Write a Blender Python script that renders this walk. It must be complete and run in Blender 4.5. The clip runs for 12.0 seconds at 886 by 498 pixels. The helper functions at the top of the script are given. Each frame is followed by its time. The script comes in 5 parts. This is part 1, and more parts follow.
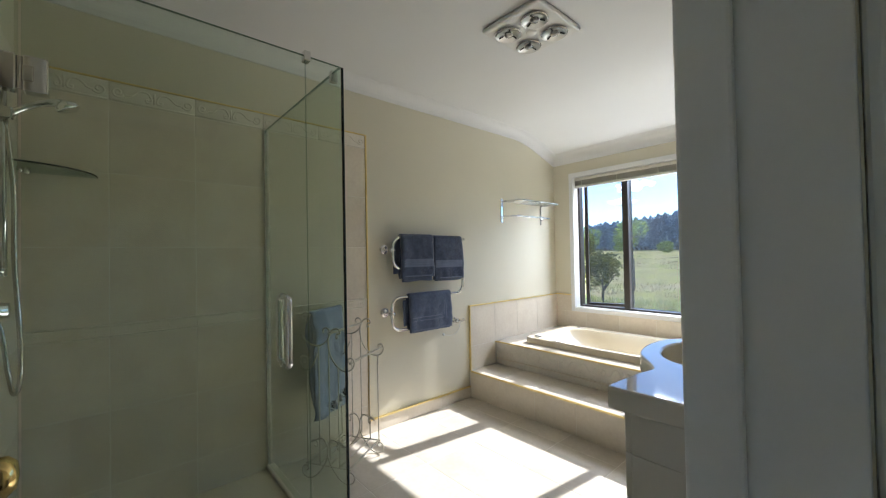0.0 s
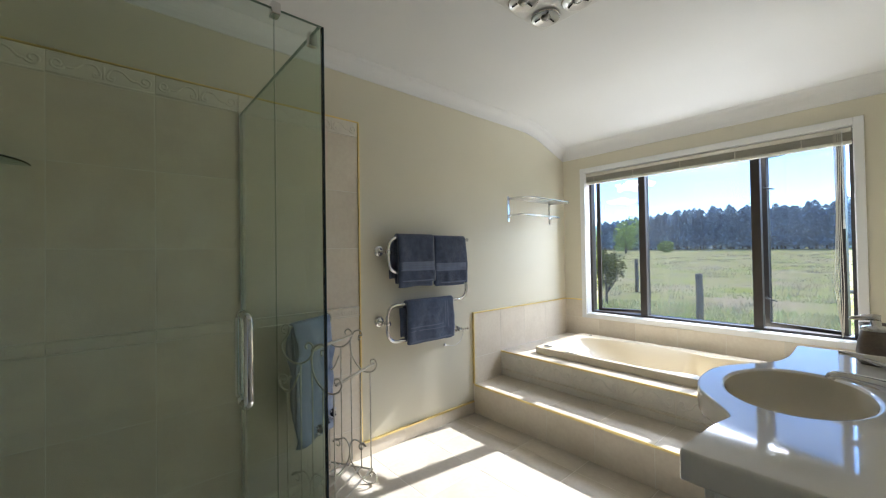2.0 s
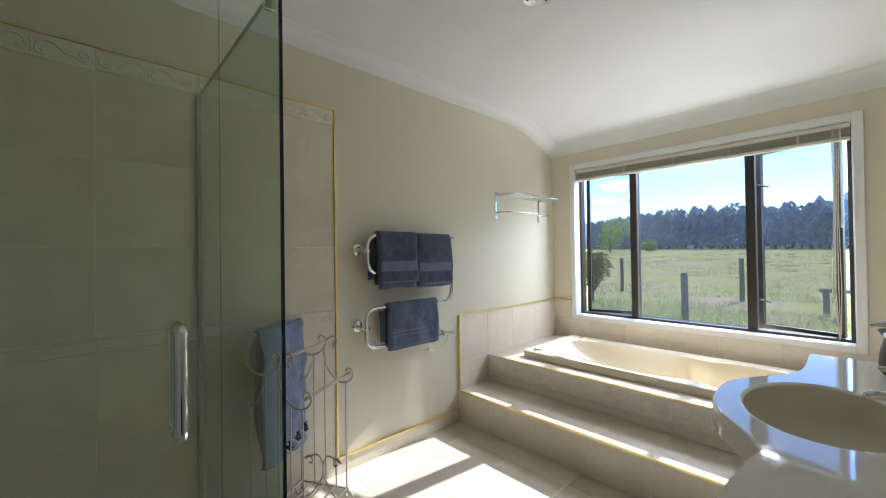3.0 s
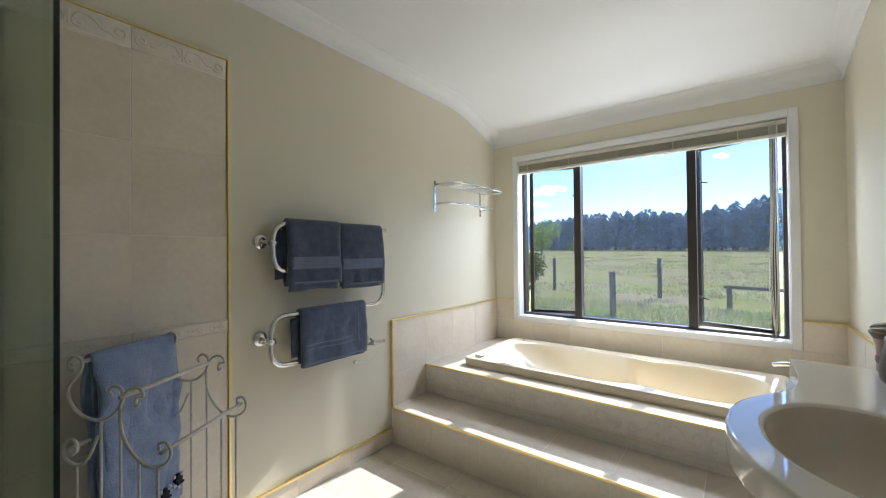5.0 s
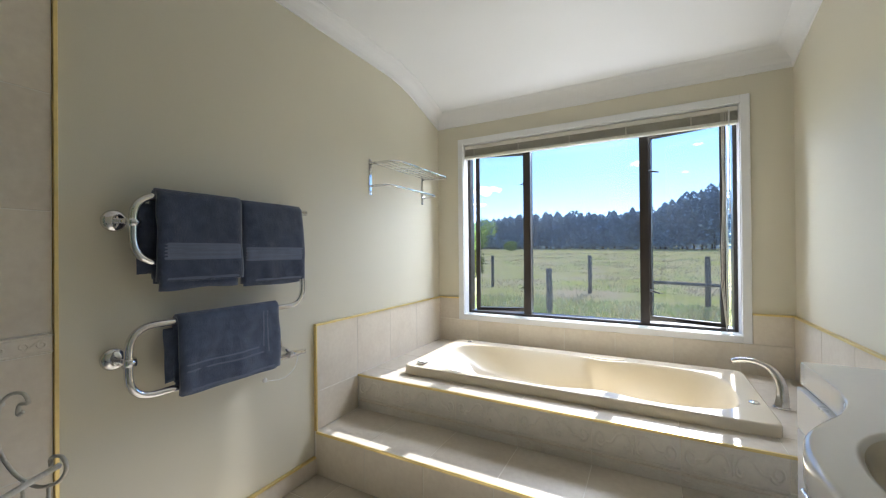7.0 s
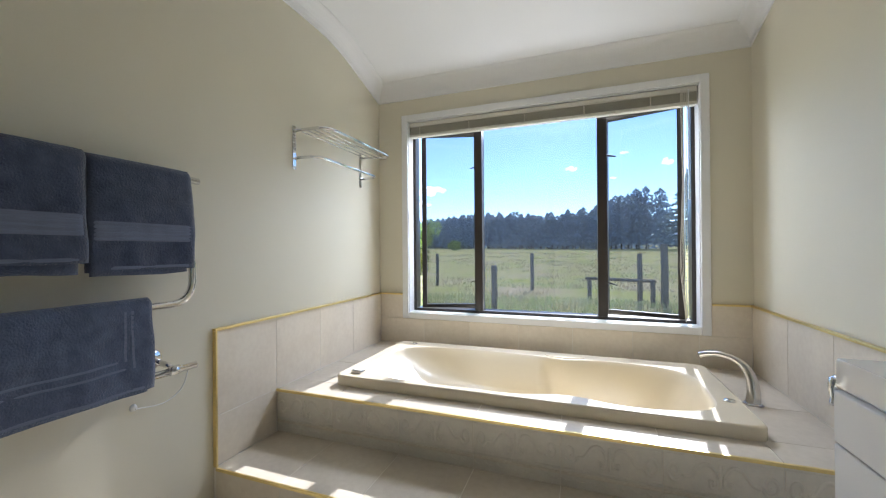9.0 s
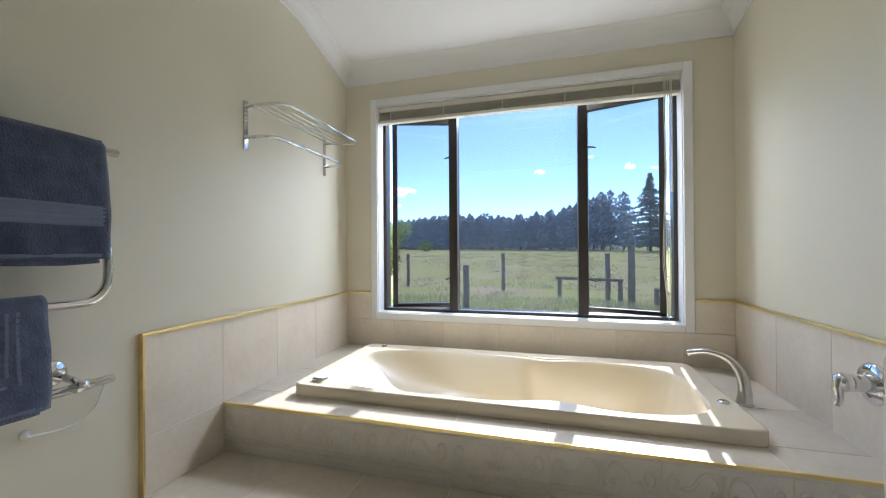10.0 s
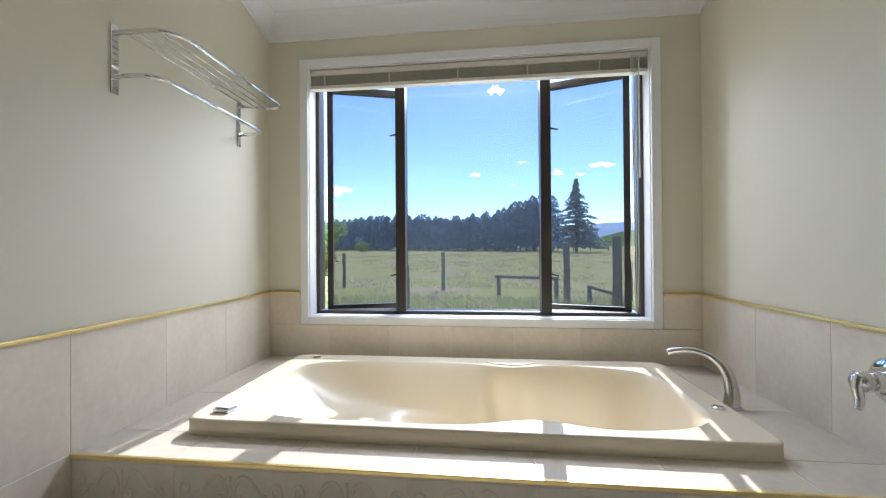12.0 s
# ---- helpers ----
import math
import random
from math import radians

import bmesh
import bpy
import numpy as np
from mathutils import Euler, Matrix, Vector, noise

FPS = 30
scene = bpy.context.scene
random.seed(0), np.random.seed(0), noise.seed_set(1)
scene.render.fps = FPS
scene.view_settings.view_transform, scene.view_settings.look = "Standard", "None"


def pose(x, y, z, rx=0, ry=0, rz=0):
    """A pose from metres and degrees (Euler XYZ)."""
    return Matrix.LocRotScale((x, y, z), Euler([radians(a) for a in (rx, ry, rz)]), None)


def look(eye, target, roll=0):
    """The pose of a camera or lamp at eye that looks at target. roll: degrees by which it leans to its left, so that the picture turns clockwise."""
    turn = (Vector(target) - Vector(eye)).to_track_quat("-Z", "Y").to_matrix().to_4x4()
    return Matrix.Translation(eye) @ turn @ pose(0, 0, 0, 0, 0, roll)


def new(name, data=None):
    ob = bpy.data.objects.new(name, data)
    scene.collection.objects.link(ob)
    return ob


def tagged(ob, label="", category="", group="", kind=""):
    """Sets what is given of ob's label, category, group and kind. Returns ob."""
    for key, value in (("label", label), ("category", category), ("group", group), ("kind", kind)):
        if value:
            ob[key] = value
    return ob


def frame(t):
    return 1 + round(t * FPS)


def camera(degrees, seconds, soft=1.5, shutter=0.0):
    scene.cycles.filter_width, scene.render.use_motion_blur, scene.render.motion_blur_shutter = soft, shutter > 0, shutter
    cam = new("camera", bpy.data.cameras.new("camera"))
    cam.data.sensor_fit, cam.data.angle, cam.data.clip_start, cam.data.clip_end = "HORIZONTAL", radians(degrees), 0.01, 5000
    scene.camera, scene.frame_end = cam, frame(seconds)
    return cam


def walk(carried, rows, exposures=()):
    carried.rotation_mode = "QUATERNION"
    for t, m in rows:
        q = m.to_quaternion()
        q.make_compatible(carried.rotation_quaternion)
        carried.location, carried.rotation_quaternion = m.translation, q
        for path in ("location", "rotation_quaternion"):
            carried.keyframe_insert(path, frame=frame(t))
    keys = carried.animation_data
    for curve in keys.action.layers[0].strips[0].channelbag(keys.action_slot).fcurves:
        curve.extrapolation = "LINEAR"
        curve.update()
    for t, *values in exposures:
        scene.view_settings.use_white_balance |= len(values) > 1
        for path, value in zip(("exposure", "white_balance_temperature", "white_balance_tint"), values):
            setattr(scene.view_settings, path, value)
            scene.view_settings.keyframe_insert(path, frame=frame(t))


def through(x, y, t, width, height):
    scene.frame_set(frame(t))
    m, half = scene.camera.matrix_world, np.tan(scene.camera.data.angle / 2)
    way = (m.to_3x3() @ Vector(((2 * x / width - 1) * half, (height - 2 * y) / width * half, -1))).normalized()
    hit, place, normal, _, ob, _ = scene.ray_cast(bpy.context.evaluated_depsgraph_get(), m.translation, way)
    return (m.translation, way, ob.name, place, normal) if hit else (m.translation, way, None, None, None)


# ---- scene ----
cam = camera(98.8, 12.0, soft=1.15)
PATH = [
    (0, (2.382, 0.533, 1.243), (0.996, 1.743, 1.273), -1.1),
    (0.5, (2.314, 0.579, 1.248), (0.927, 1.788, 1.276), -1.1),
    (1, (2.256, 0.624, 1.257), (0.868, 1.832, 1.283), -0.9),
    (1.5, (2.206, 0.667, 1.262), (0.819, 1.876, 1.290), -0.9),
    (2, (2.148, 0.718, 1.265), (0.764, 1.929, 1.291), -0.9),
    (2.5, (2.089, 0.774, 1.265), (0.717, 1.999, 1.289), -0.8),
    (3, (2.035, 0.845, 1.267), (0.693, 2.103, 1.286), -0.8),
    (5, (1.796, 1.134, 1.232), (0.673, 2.593, 1.250), -0.6),
    (5.5, (1.737, 1.200, 1.225), (0.683, 2.708, 1.240), -0.5),
    (6, (1.681, 1.275, 1.207), (0.693, 2.827, 1.223), -0.5),
    (6.5, (1.626, 1.351, 1.196), (0.695, 2.938, 1.207), -0.5),
    (7, (1.572, 1.441, 1.183), (0.699, 3.060, 1.191), -0.5),
    (7.5, (1.530, 1.519, 1.167), (0.718, 3.169, 1.175), -0.6),
    (9.5, (1.387, 1.838, 1.092), (0.825, 3.590, 1.098), -0.4),
    (10, (1.350, 1.923, 1.072), (0.857, 3.696, 1.081), -0.4),
    (10.5, (1.314, 2.001, 1.055), (0.892, 3.792, 1.064), -0.4),
    (11, (1.278, 2.089, 1.040), (0.928, 3.895, 1.048), -0.4),
    (11.5, (1.244, 2.168, 1.027), (0.967, 3.987, 1.037), -0.4),
    (12, (1.212, 2.243, 1.018), (1.016, 4.072, 1.029), -0.4),
]
walk(cam, [(t, look(eye, target, roll)) for t, eye, target, roll in PATH], [(0.0, 2.78, 5900, 11), (3.0, 2.71, 5870, 11), (7.5, 2.53, 5860, 12), (12.0, 2.28, 5850, 13)])

# ---- light ----
SUN_WAY = Vector((-0.14, -1.0, -0.74)).normalized()
world = bpy.data.worlds.new("world")
scene.world = world
world.use_nodes = True
wn = world.node_tree
sky = wn.nodes.new("ShaderNodeTexSky")
sky.sky_type = "NISHITA"
sky.sun_disc = False
sky.sun_elevation = math.asin(-SUN_WAY.z)
sky.sun_rotation = math.atan2(-SUN_WAY.x, -SUN_WAY.y)
sky.air_density, sky.dust_density, sky.ozone_density = 0.74, 0.0, 3.0
wn.links.new(sky.outputs[0], wn.nodes["Background"].inputs[0])
wn.nodes["Background"].inputs[1].default_value = 0.15
sun_data = bpy.data.lights.new("sun", "SUN")
sun_data.energy, sun_data.angle, sun_data.color = 1.5, radians(0.5), (1.0, 0.97, 0.92)
sun = new("sun", sun_data)
sun.matrix_world = look((0, 0, 20), Vector((0, 0, 20)) + SUN_WAY)


def daylight(name, where, aim, w, h, watts, colour):
    """Stand-in for daylight by the window: an added, unseen area lamp just outside its opening."""
    d = bpy.data.lights.new(name, "AREA")
    d.shape, d.size, d.size_y, d.energy, d.color = "RECTANGLE", w, h, watts, colour
    o = new(name, d)
    o.matrix_world = look(where, aim)
    return o


# fill lamps: ground bounce from under the sill, sky from over the head
daylight("daylight_fill_low", (1.28, 4.78, 0.42), (0.95, 3.0, 2.2), 1.5, 0.5, 5.8, (1.0, 1.0, 0.97))
daylight("daylight_fill_high", (1.35, 4.80, 2.35), (0.50, 2.5, 1.0), 1.5, 0.5, 14.0, (0.93, 0.96, 1.0))


# ---- materials ----
def mat(name, colour, rough=0.5, metal=0.0, vary=0.0, scale=4.0, fine=60.0, bump=0.0, second=None, bump_scale=None,
        random_shift=0.0, island=False, coat=0.0, sheen=0.0, stretch=(1, 1, 1), spec=0.5, through=0.0):
    """A Principled material: two scales of noise between colour and second, relief, and a shift by piece."""
    m = bpy.data.materials.new(name)
    m.use_nodes = True
    t = m.node_tree
    n, l = t.nodes, t.links
    p = n["Principled BSDF"]
    p.inputs["Base Color"].default_value = (*colour, 1)
    p.inputs["Roughness"].default_value = rough
    p.inputs["Metallic"].default_value = metal
    p.inputs["Coat Weight"].default_value = coat
    p.inputs["Sheen Weight"].default_value = sheen
    p.inputs["Specular IOR Level"].default_value = spec
    if through:
        tl, mixer_node = n.new("ShaderNodeBsdfTranslucent"), n.new("ShaderNodeMixShader")
        mixer_node.inputs[0].default_value = through
        l.new(p.outputs[0], mixer_node.inputs[1])
        l.new(tl.outputs[0], mixer_node.inputs[2])
        l.new(mixer_node.outputs[0], n["Material Output"].inputs[0])
    if vary or second or bump or random_shift:
        geo = n.new("ShaderNodeNewGeometry")
        mp = n.new("ShaderNodeMapping")
        mp.inputs["Scale"].default_value = stretch
        l.new(geo.outputs["Position"], mp.inputs["Vector"])
        pos = mp.outputs["Vector"]
        if random_shift:
            oi = n.new("ShaderNodeObjectInfo")
            add = n.new("ShaderNodeVectorMath")
            add.operation = "MULTIPLY_ADD"
            comb = n.new("ShaderNodeCombineXYZ")
            for i in range(3):
                l.new(oi.outputs["Random"], comb.inputs[i])
            l.new(comb.outputs[0], add.inputs[0])
            add.inputs[1].default_value = (37, 21, 53)
            l.new(pos, add.inputs[2])
            pos = add.outputs[0]
        n1 = n.new("ShaderNodeTexNoise")
        n1.inputs["Scale"].default_value, n1.inputs["Detail"].default_value = scale, 5
        n2 = n.new("ShaderNodeTexNoise")
        n2.inputs["Scale"].default_value, n2.inputs["Detail"].default_value = fine, 3
        l.new(pos, n1.inputs["Vector"])
        l.new(pos, n2.inputs["Vector"])
        mix = n.new("ShaderNodeMix")
        mix.inputs[0].default_value = 0.35
        l.new(n1.outputs["Fac"], mix.inputs[2])
        l.new(n2.outputs["Fac"], mix.inputs[3])
        ramp = n.new("ShaderNodeValToRGB")
        ramp.color_ramp.elements[0].position, ramp.color_ramp.elements[1].position = 0.36, 0.64
        sec = second or tuple(c * (1 - vary) for c in colour)
        ramp.color_ramp.elements[0].color = (*sec, 1)
        ramp.color_ramp.elements[1].color = (*colour, 1)
        l.new(mix.outputs[0], ramp.inputs[0])
        out = ramp.outputs[0]
        if random_shift:
            hsv = n.new("ShaderNodeHueSaturation")
            mr = n.new("ShaderNodeMapRange")
            mr.inputs[3].default_value, mr.inputs[4].default_value = 1 - random_shift, 1 + random_shift
            l.new(oi.outputs["Random"], mr.inputs[0])
            l.new(mr.outputs[0], hsv.inputs["Value"])
            l.new(out, hsv.inputs["Color"])
            out = hsv.outputs[0]
        if island:
            hs2 = n.new("ShaderNodeHueSaturation")
            mr2 = n.new("ShaderNodeMapRange")
            mr2.inputs[3].default_value, mr2.inputs[4].default_value = 0.65, 1.35
            l.new(geo.outputs["Random Per Island"], mr2.inputs[0])
            l.new(mr2.outputs[0], hs2.inputs["Value"])
            l.new(out, hs2.inputs["Color"])
            out = hs2.outputs[0]
        l.new(out, p.inputs["Base Color"])
        if through:
            l.new(out, tl.inputs[0])
        rr = n.new("ShaderNodeMapRange")
        rr.inputs[3].default_value, rr.inputs[4].default_value = max(0.02, rough * 0.88), min(1, rough * 1.12)
        l.new(n1.outputs["Fac"], rr.inputs[0])
        l.new(rr.outputs[0], p.inputs["Roughness"])
        if bump:
            n3 = n.new("ShaderNodeTexNoise")
            n3.inputs["Scale"].default_value, n3.inputs["Detail"].default_value = bump_scale or fine, 4
            l.new(pos, n3.inputs["Vector"])
            b = n.new("ShaderNodeBump")
            b.inputs["Strength"].default_value, b.inputs["Distance"].default_value = bump, 0.004
            l.new(n3.outputs["Fac"], b.inputs["Height"])
            l.new(b.outputs[0], p.inputs["Normal"])
    return m


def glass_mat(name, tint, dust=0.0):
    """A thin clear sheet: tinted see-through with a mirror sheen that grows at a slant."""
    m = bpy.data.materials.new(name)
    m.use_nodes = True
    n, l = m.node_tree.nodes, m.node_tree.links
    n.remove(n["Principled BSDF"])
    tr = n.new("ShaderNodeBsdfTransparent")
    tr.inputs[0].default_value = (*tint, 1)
    gl = n.new("ShaderNodeBsdfGlossy")
    gl.inputs["Roughness"].default_value = 0.01
    lw = n.new("ShaderNodeLayerWeight")
    lw.inputs[0].default_value = 0.5
    pw = n.new("ShaderNodeMath")
    pw.operation = "POWER"
    pw.inputs[1].default_value = 4.5
    l.new(lw.outputs["Facing"], pw.inputs[0])
    fr = n.new("ShaderNodeMapRange")
    fr.inputs[3].default_value, fr.inputs[4].default_value = 0.03, 0.75
    l.new(pw.outputs[0], fr.inputs[0])
    mx = n.new("ShaderNodeMixShader")
    l.new(fr.outputs[0], mx.inputs[0])
    l.new(tr.outputs[0], mx.inputs[1])
    l.new(gl.outputs[0], mx.inputs[2])
    last = mx
    if dust:
        # a faint film of dust and dried rain on the pane
        film = n.new("ShaderNodeBsdfTranslucent")
        film.inputs[0].default_value = (0.85, 0.87, 0.88, 1)
        tc = n.new("ShaderNodeTexCoord")
        nz = n.new("ShaderNodeTexNoise")
        nz.inputs["Scale"].default_value, nz.inputs["Detail"].default_value = 3.5, 6
        l.new(tc.outputs["Object"], nz.inputs["Vector"])
        mr = n.new("ShaderNodeMapRange")
        mr.inputs[1].default_value, mr.inputs[2].default_value = 0.25, 0.8
        mr.inputs[3].default_value, mr.inputs[4].default_value = dust * 0.5, dust * 1.6
        l.new(nz.outputs[0], mr.inputs[0])
        last = n.new("ShaderNodeMixShader")
        l.new(mr.outputs[0], last.inputs[0])
        l.new(mx.outputs[0], last.inputs[1])
        l.new(film.outputs[0], last.inputs[2])
    l.new(last.outputs[0], n["Material Output"].inputs[0])
    return m


WALL = mat("wall_paint", (0.715, 0.67, 0.535), 0.55, vary=0.03, scale=2.5, fine=180, bump=0.08, bump_scale=350)
CEIL = mat("ceiling_paint", (0.80, 0.795, 0.785), 0.7, vary=0.03, scale=2, fine=160, bump=0.06, bump_scale=300)
TRIM = mat("white_gloss_paint", (0.82, 0.82, 0.81), 0.32, vary=0.03, scale=6, fine=90, bump=0.03)
TILE = mat("beige_tile", (0.775, 0.70, 0.58), 0.36, scale=5, fine=45, second=(0.685, 0.605, 0.49), bump=0.06, bump_scale=60, random_shift=0.035)
FLOOR_TILE = mat("floor_tile", (0.66, 0.595, 0.495), 0.34, scale=3.5, fine=40, second=(0.56, 0.495, 0.40), bump=0.05, bump_scale=50, random_shift=0.04)
BORDER = mat("border_tile", (0.79, 0.72, 0.605), 0.33, scale=14, fine=90, second=(0.71, 0.635, 0.52), bump=0.06, random_shift=0.03)
# same glaze as the border tile, lightened to paint in highlights on its crests
LIT_RELIEF = mat("lit_tile_relief", (0.80, 0.75, 0.655), 0.35, vary=0.08, scale=20, fine=90)
GROUT = mat("grout", (0.84, 0.79, 0.70), 0.85, vary=0.12, scale=9, fine=120, bump=0.2)
GOLD = mat("gold_strip", (0.88, 0.71, 0.32), 0.36, 1.0, vary=0.12, scale=9, fine=80)
CHROME = mat("chrome", (0.78, 0.78, 0.78), 0.07, 1.0, vary=0.03, scale=12, fine=90)
BRUSHED = mat("satin_metal", (0.66, 0.65, 0.63), 0.24, 1.0, vary=0.05, scale=15, fine=200)
BRASS = mat("brass", (0.80, 0.60, 0.24), 0.16, 1.0, vary=0.1, scale=30, fine=120)
ALU = mat("bronze_aluminium", (0.050, 0.042, 0.036), 0.38, vary=0.2, scale=12, fine=160)
TUB = mat("cream_acrylic", (0.745, 0.66, 0.50), 0.24, vary=0.02, scale=3, fine=50, coat=0.2)
VANITY_TOP = mat("cream_gloss_top", (0.78, 0.74, 0.66), 0.07, vary=0.02, scale=5, fine=80, coat=0.5)
BASIN = mat("cream_basin", (0.74, 0.67, 0.53), 0.14, vary=0.03, scale=5, fine=80, coat=0.3)
CABINET = mat("cabinet_paint", (0.74, 0.71, 0.65), 0.28, vary=0.03, scale=5, fine=120)
TOWEL = mat("navy_terry", (0.070, 0.090, 0.148), 0.95, scale=30, fine=420, second=(0.034, 0.046, 0.082), bump=1.0, bump_scale=190, sheen=0.3)
TOWEL_HAND = mat("slate_blue_terry", (0.098, 0.126, 0.200), 0.95, scale=30, fine=420, second=(0.055, 0.073, 0.125), bump=1.0, bump_scale=190, sheen=0.3)
TOWEL_BAND = mat("navy_band", (0.18, 0.205, 0.29), 0.8, vary=0.25, scale=40, fine=300, bump=0.5, bump_scale=300, stretch=(1, 0.1, 3))
TOWEL_BLUE = mat("blue_terry", (0.255, 0.315, 0.455), 0.95, scale=24, fine=380, second=(0.17, 0.22, 0.35), bump=1.0, bump_scale=180, sheen=0.3)
PRINT_DARK = mat("dark_print", (0.02, 0.022, 0.03), 0.9, vary=0.2, scale=60)
PRINT_LIGHT = mat("pale_print", (0.62, 0.63, 0.66), 0.9, vary=0.1, scale=60)
IRON = mat("cream_wrought_iron", (0.72, 0.68, 0.58), 0.42, scale=20, fine=150, second=(0.55, 0.50, 0.40), bump=0.2)
BLIND = mat("blind_slat", (0.46, 0.44, 0.36), 0.45, vary=0.1, scale=10, fine=90)
BLIND_RAIL = mat("blind_rail", (0.74, 0.71, 0.62), 0.4, vary=0.05, scale=10, fine=90)
CORD = mat("cord", (0.70, 0.67, 0.58), 0.8, vary=0.1, scale=50)
WHITE_PLASTIC = mat("white_plastic", (0.78, 0.77, 0.74), 0.3, vary=0.03, scale=8, fine=80)
REFLECTOR = mat("lamp_reflector", (0.72, 0.72, 0.70), 0.32, 0.7, vary=0.08, scale=30, fine=90)
BULB = mat("lamp_face", (0.55, 0.54, 0.52), 0.18, 0.7, vary=0.35, scale=45, fine=140, bump=0.5, bump_scale=60)
STONEWARE = mat("brown_stoneware", (0.20, 0.155, 0.12), 0.42, scale=18, fine=150, second=(0.13, 0.10, 0.08), bump=0.15)
POTTERY = mat("tan_stoneware", (0.46, 0.34, 0.26), 0.4, scale=14, fine=120, second=(0.36, 0.25, 0.19), bump=0.12)
RUBBER = mat("black_seal", (0.02, 0.02, 0.02), 0.6, vary=0.1, scale=30)
HALL = mat("hall_paint", (0.76, 0.65, 0.48), 0.7, vary=0.05, scale=3, fine=120)
CARPET = mat("hall_carpet", (0.16, 0.13, 0.10), 0.95, vary=0.3, scale=20, fine=300, bump=0.6)
SHOWER_GLASS = glass_mat("green_tinted_glass", (0.925, 0.965, 0.925))
# grey tint darkens the outdoors to balance its brightness with the room
DIMMING_GLASS = glass_mat("dimming_window_glass", (0.505, 0.515, 0.53), 0.008)
SHELF_GLASS = glass_mat("shelf_glass", (0.80, 0.88, 0.85))
PALE_EDGE = mat("pale_glass_edge", (0.20, 0.27, 0.235), 0.2, vary=0.2, scale=6)
GLASS_EDGE = mat("glass_edge", (0.012, 0.030, 0.034), 0.12, vary=0.3, scale=6)
GRASS = mat("paddock_grass", (0.52, 0.50, 0.11), 0.95, scale=0.36, fine=5, second=(0.74, 0.54, 0.30), bump=0.6, bump_scale=6, spec=0.0)
LONG_GRASS = mat("long_grass", (0.46, 0.55, 0.17), 0.9, scale=1.2, fine=20, second=(0.64, 0.56, 0.31), island=True, spec=0.0, through=0.5)
# pale blue-grey rather than needle green: distance haze mixed into the colour
HAZED_PINE = mat("hazed_pine_needles", (0.50, 0.59, 0.66), 0.95, scale=0.3, fine=4, second=(0.31, 0.39, 0.48), island=True, spec=0.0, through=0.5)
CONIFER = mat("conifer_needles", (0.38, 0.46, 0.46), 0.95, scale=0.5, fine=4, second=(0.25, 0.31, 0.33), island=True, spec=0.0, through=0.5)
# leaf colour greyed towards blue to paint in the haze of distance
HAZED_GUM = mat("hazed_gum_leaves", (0.33, 0.40, 0.40), 0.95, scale=0.3, fine=3, second=(0.22, 0.28, 0.31), island=True, spec=0.0, through=0.5)
WILLOW = mat("willow_leaves", (0.58, 0.68, 0.20), 0.9, scale=0.6, fine=6, second=(0.34, 0.44, 0.13), island=True, spec=0.0, through=0.5)
SHRUB = mat("shrub_leaves", (0.27, 0.26, 0.05), 0.8, scale=3, fine=20, second=(0.12, 0.14, 0.035), island=True, spec=0.0, through=0.5)
DRY_GRASS = mat("dry_grass", (0.72, 0.57, 0.37), 0.95, scale=0.6, fine=9, second=(0.46, 0.38, 0.21), island=True, spec=0.0, through=0.4)
BARK = mat("bark", (0.10, 0.085, 0.07), 0.95, vary=0.4, scale=3, fine=30, bump=0.6)
POST = mat("weathered_post", (0.19, 0.17, 0.145), 0.9, scale=4, fine=60, second=(0.10, 0.09, 0.075), bump=0.5, stretch=(1, 1, 0.15))
WIRE = mat("galvanised_wire", (0.45, 0.45, 0.44), 0.4, 0.8, vary=0.1, scale=10)
# pale blue carries painted aerial haze and lifts the hills' shaded side
HAZED_HILL = mat("hazed_far_hill", (0.72, 0.82, 0.93), 1.0, vary=0.15, scale=0.004, fine=0.03, spec=0.0)
GREEN_HILL = mat("green_hill", (0.22, 0.30, 0.08), 1.0, vary=0.2, scale=0.03, fine=0.4, spec=0.0)
CLADDING = mat("outside_cladding", (0.5, 0.47, 0.42), 0.8, vary=0.1, scale=3, fine=60)


# ---- mesh helpers ----
def finish(bm, name, smooth=False):
    me = bpy.data.meshes.new(name)
    bmesh.ops.recalc_face_normals(bm, faces=bm.faces[:])
    bm.to_mesh(me)
    bm.free()
    if smooth:
        for p in me.polygons:
            p.use_smooth = abs(p.normal.z) < 0.9995
    return me


def part(name, bm, material, parent=None, label="", smooth=False):
    """Links a bmesh as one mesh object, under a thing or a part where one is given."""
    ob = new(name, finish(bm, name, smooth))
    ob.data.materials.append(material)
    if parent is not None:
        ob.parent = parent
    if label:
        tagged(ob, label)
    return ob


def thing(name, label, category, group="", at=(0, 0, 0), kind=""):
    ob = new(name)
    ob.location = at
    ob.empty_display_size = 0.05
    return tagged(ob, label, category, group, kind)


def box(bm, x0, y0, z0, x1, y1, z1, bevel=0.0, m=None):
    r = bmesh.ops.create_cube(bm, size=1)
    vs = r["verts"]
    for v in vs:
        v.co = Vector((x0 + (v.co.x + 0.5) * (x1 - x0), y0 + (v.co.y + 0.5) * (y1 - y0), z0 + (v.co.z + 0.5) * (z1 - z0)))
    if bevel:
        es = list({e for v in vs for e in v.link_edges})
        r2 = bmesh.ops.bevel(bm, geom=es, offset=bevel, segments=2, affect="EDGES", profile=0.5)
        vs = [v for v in r2["verts"]] + [v for v in vs if v.is_valid]
        vs = list({v for v in vs})
    if m is not None:
        bmesh.ops.transform(bm, matrix=m, verts=[v for v in vs if v.is_valid])
    return bm


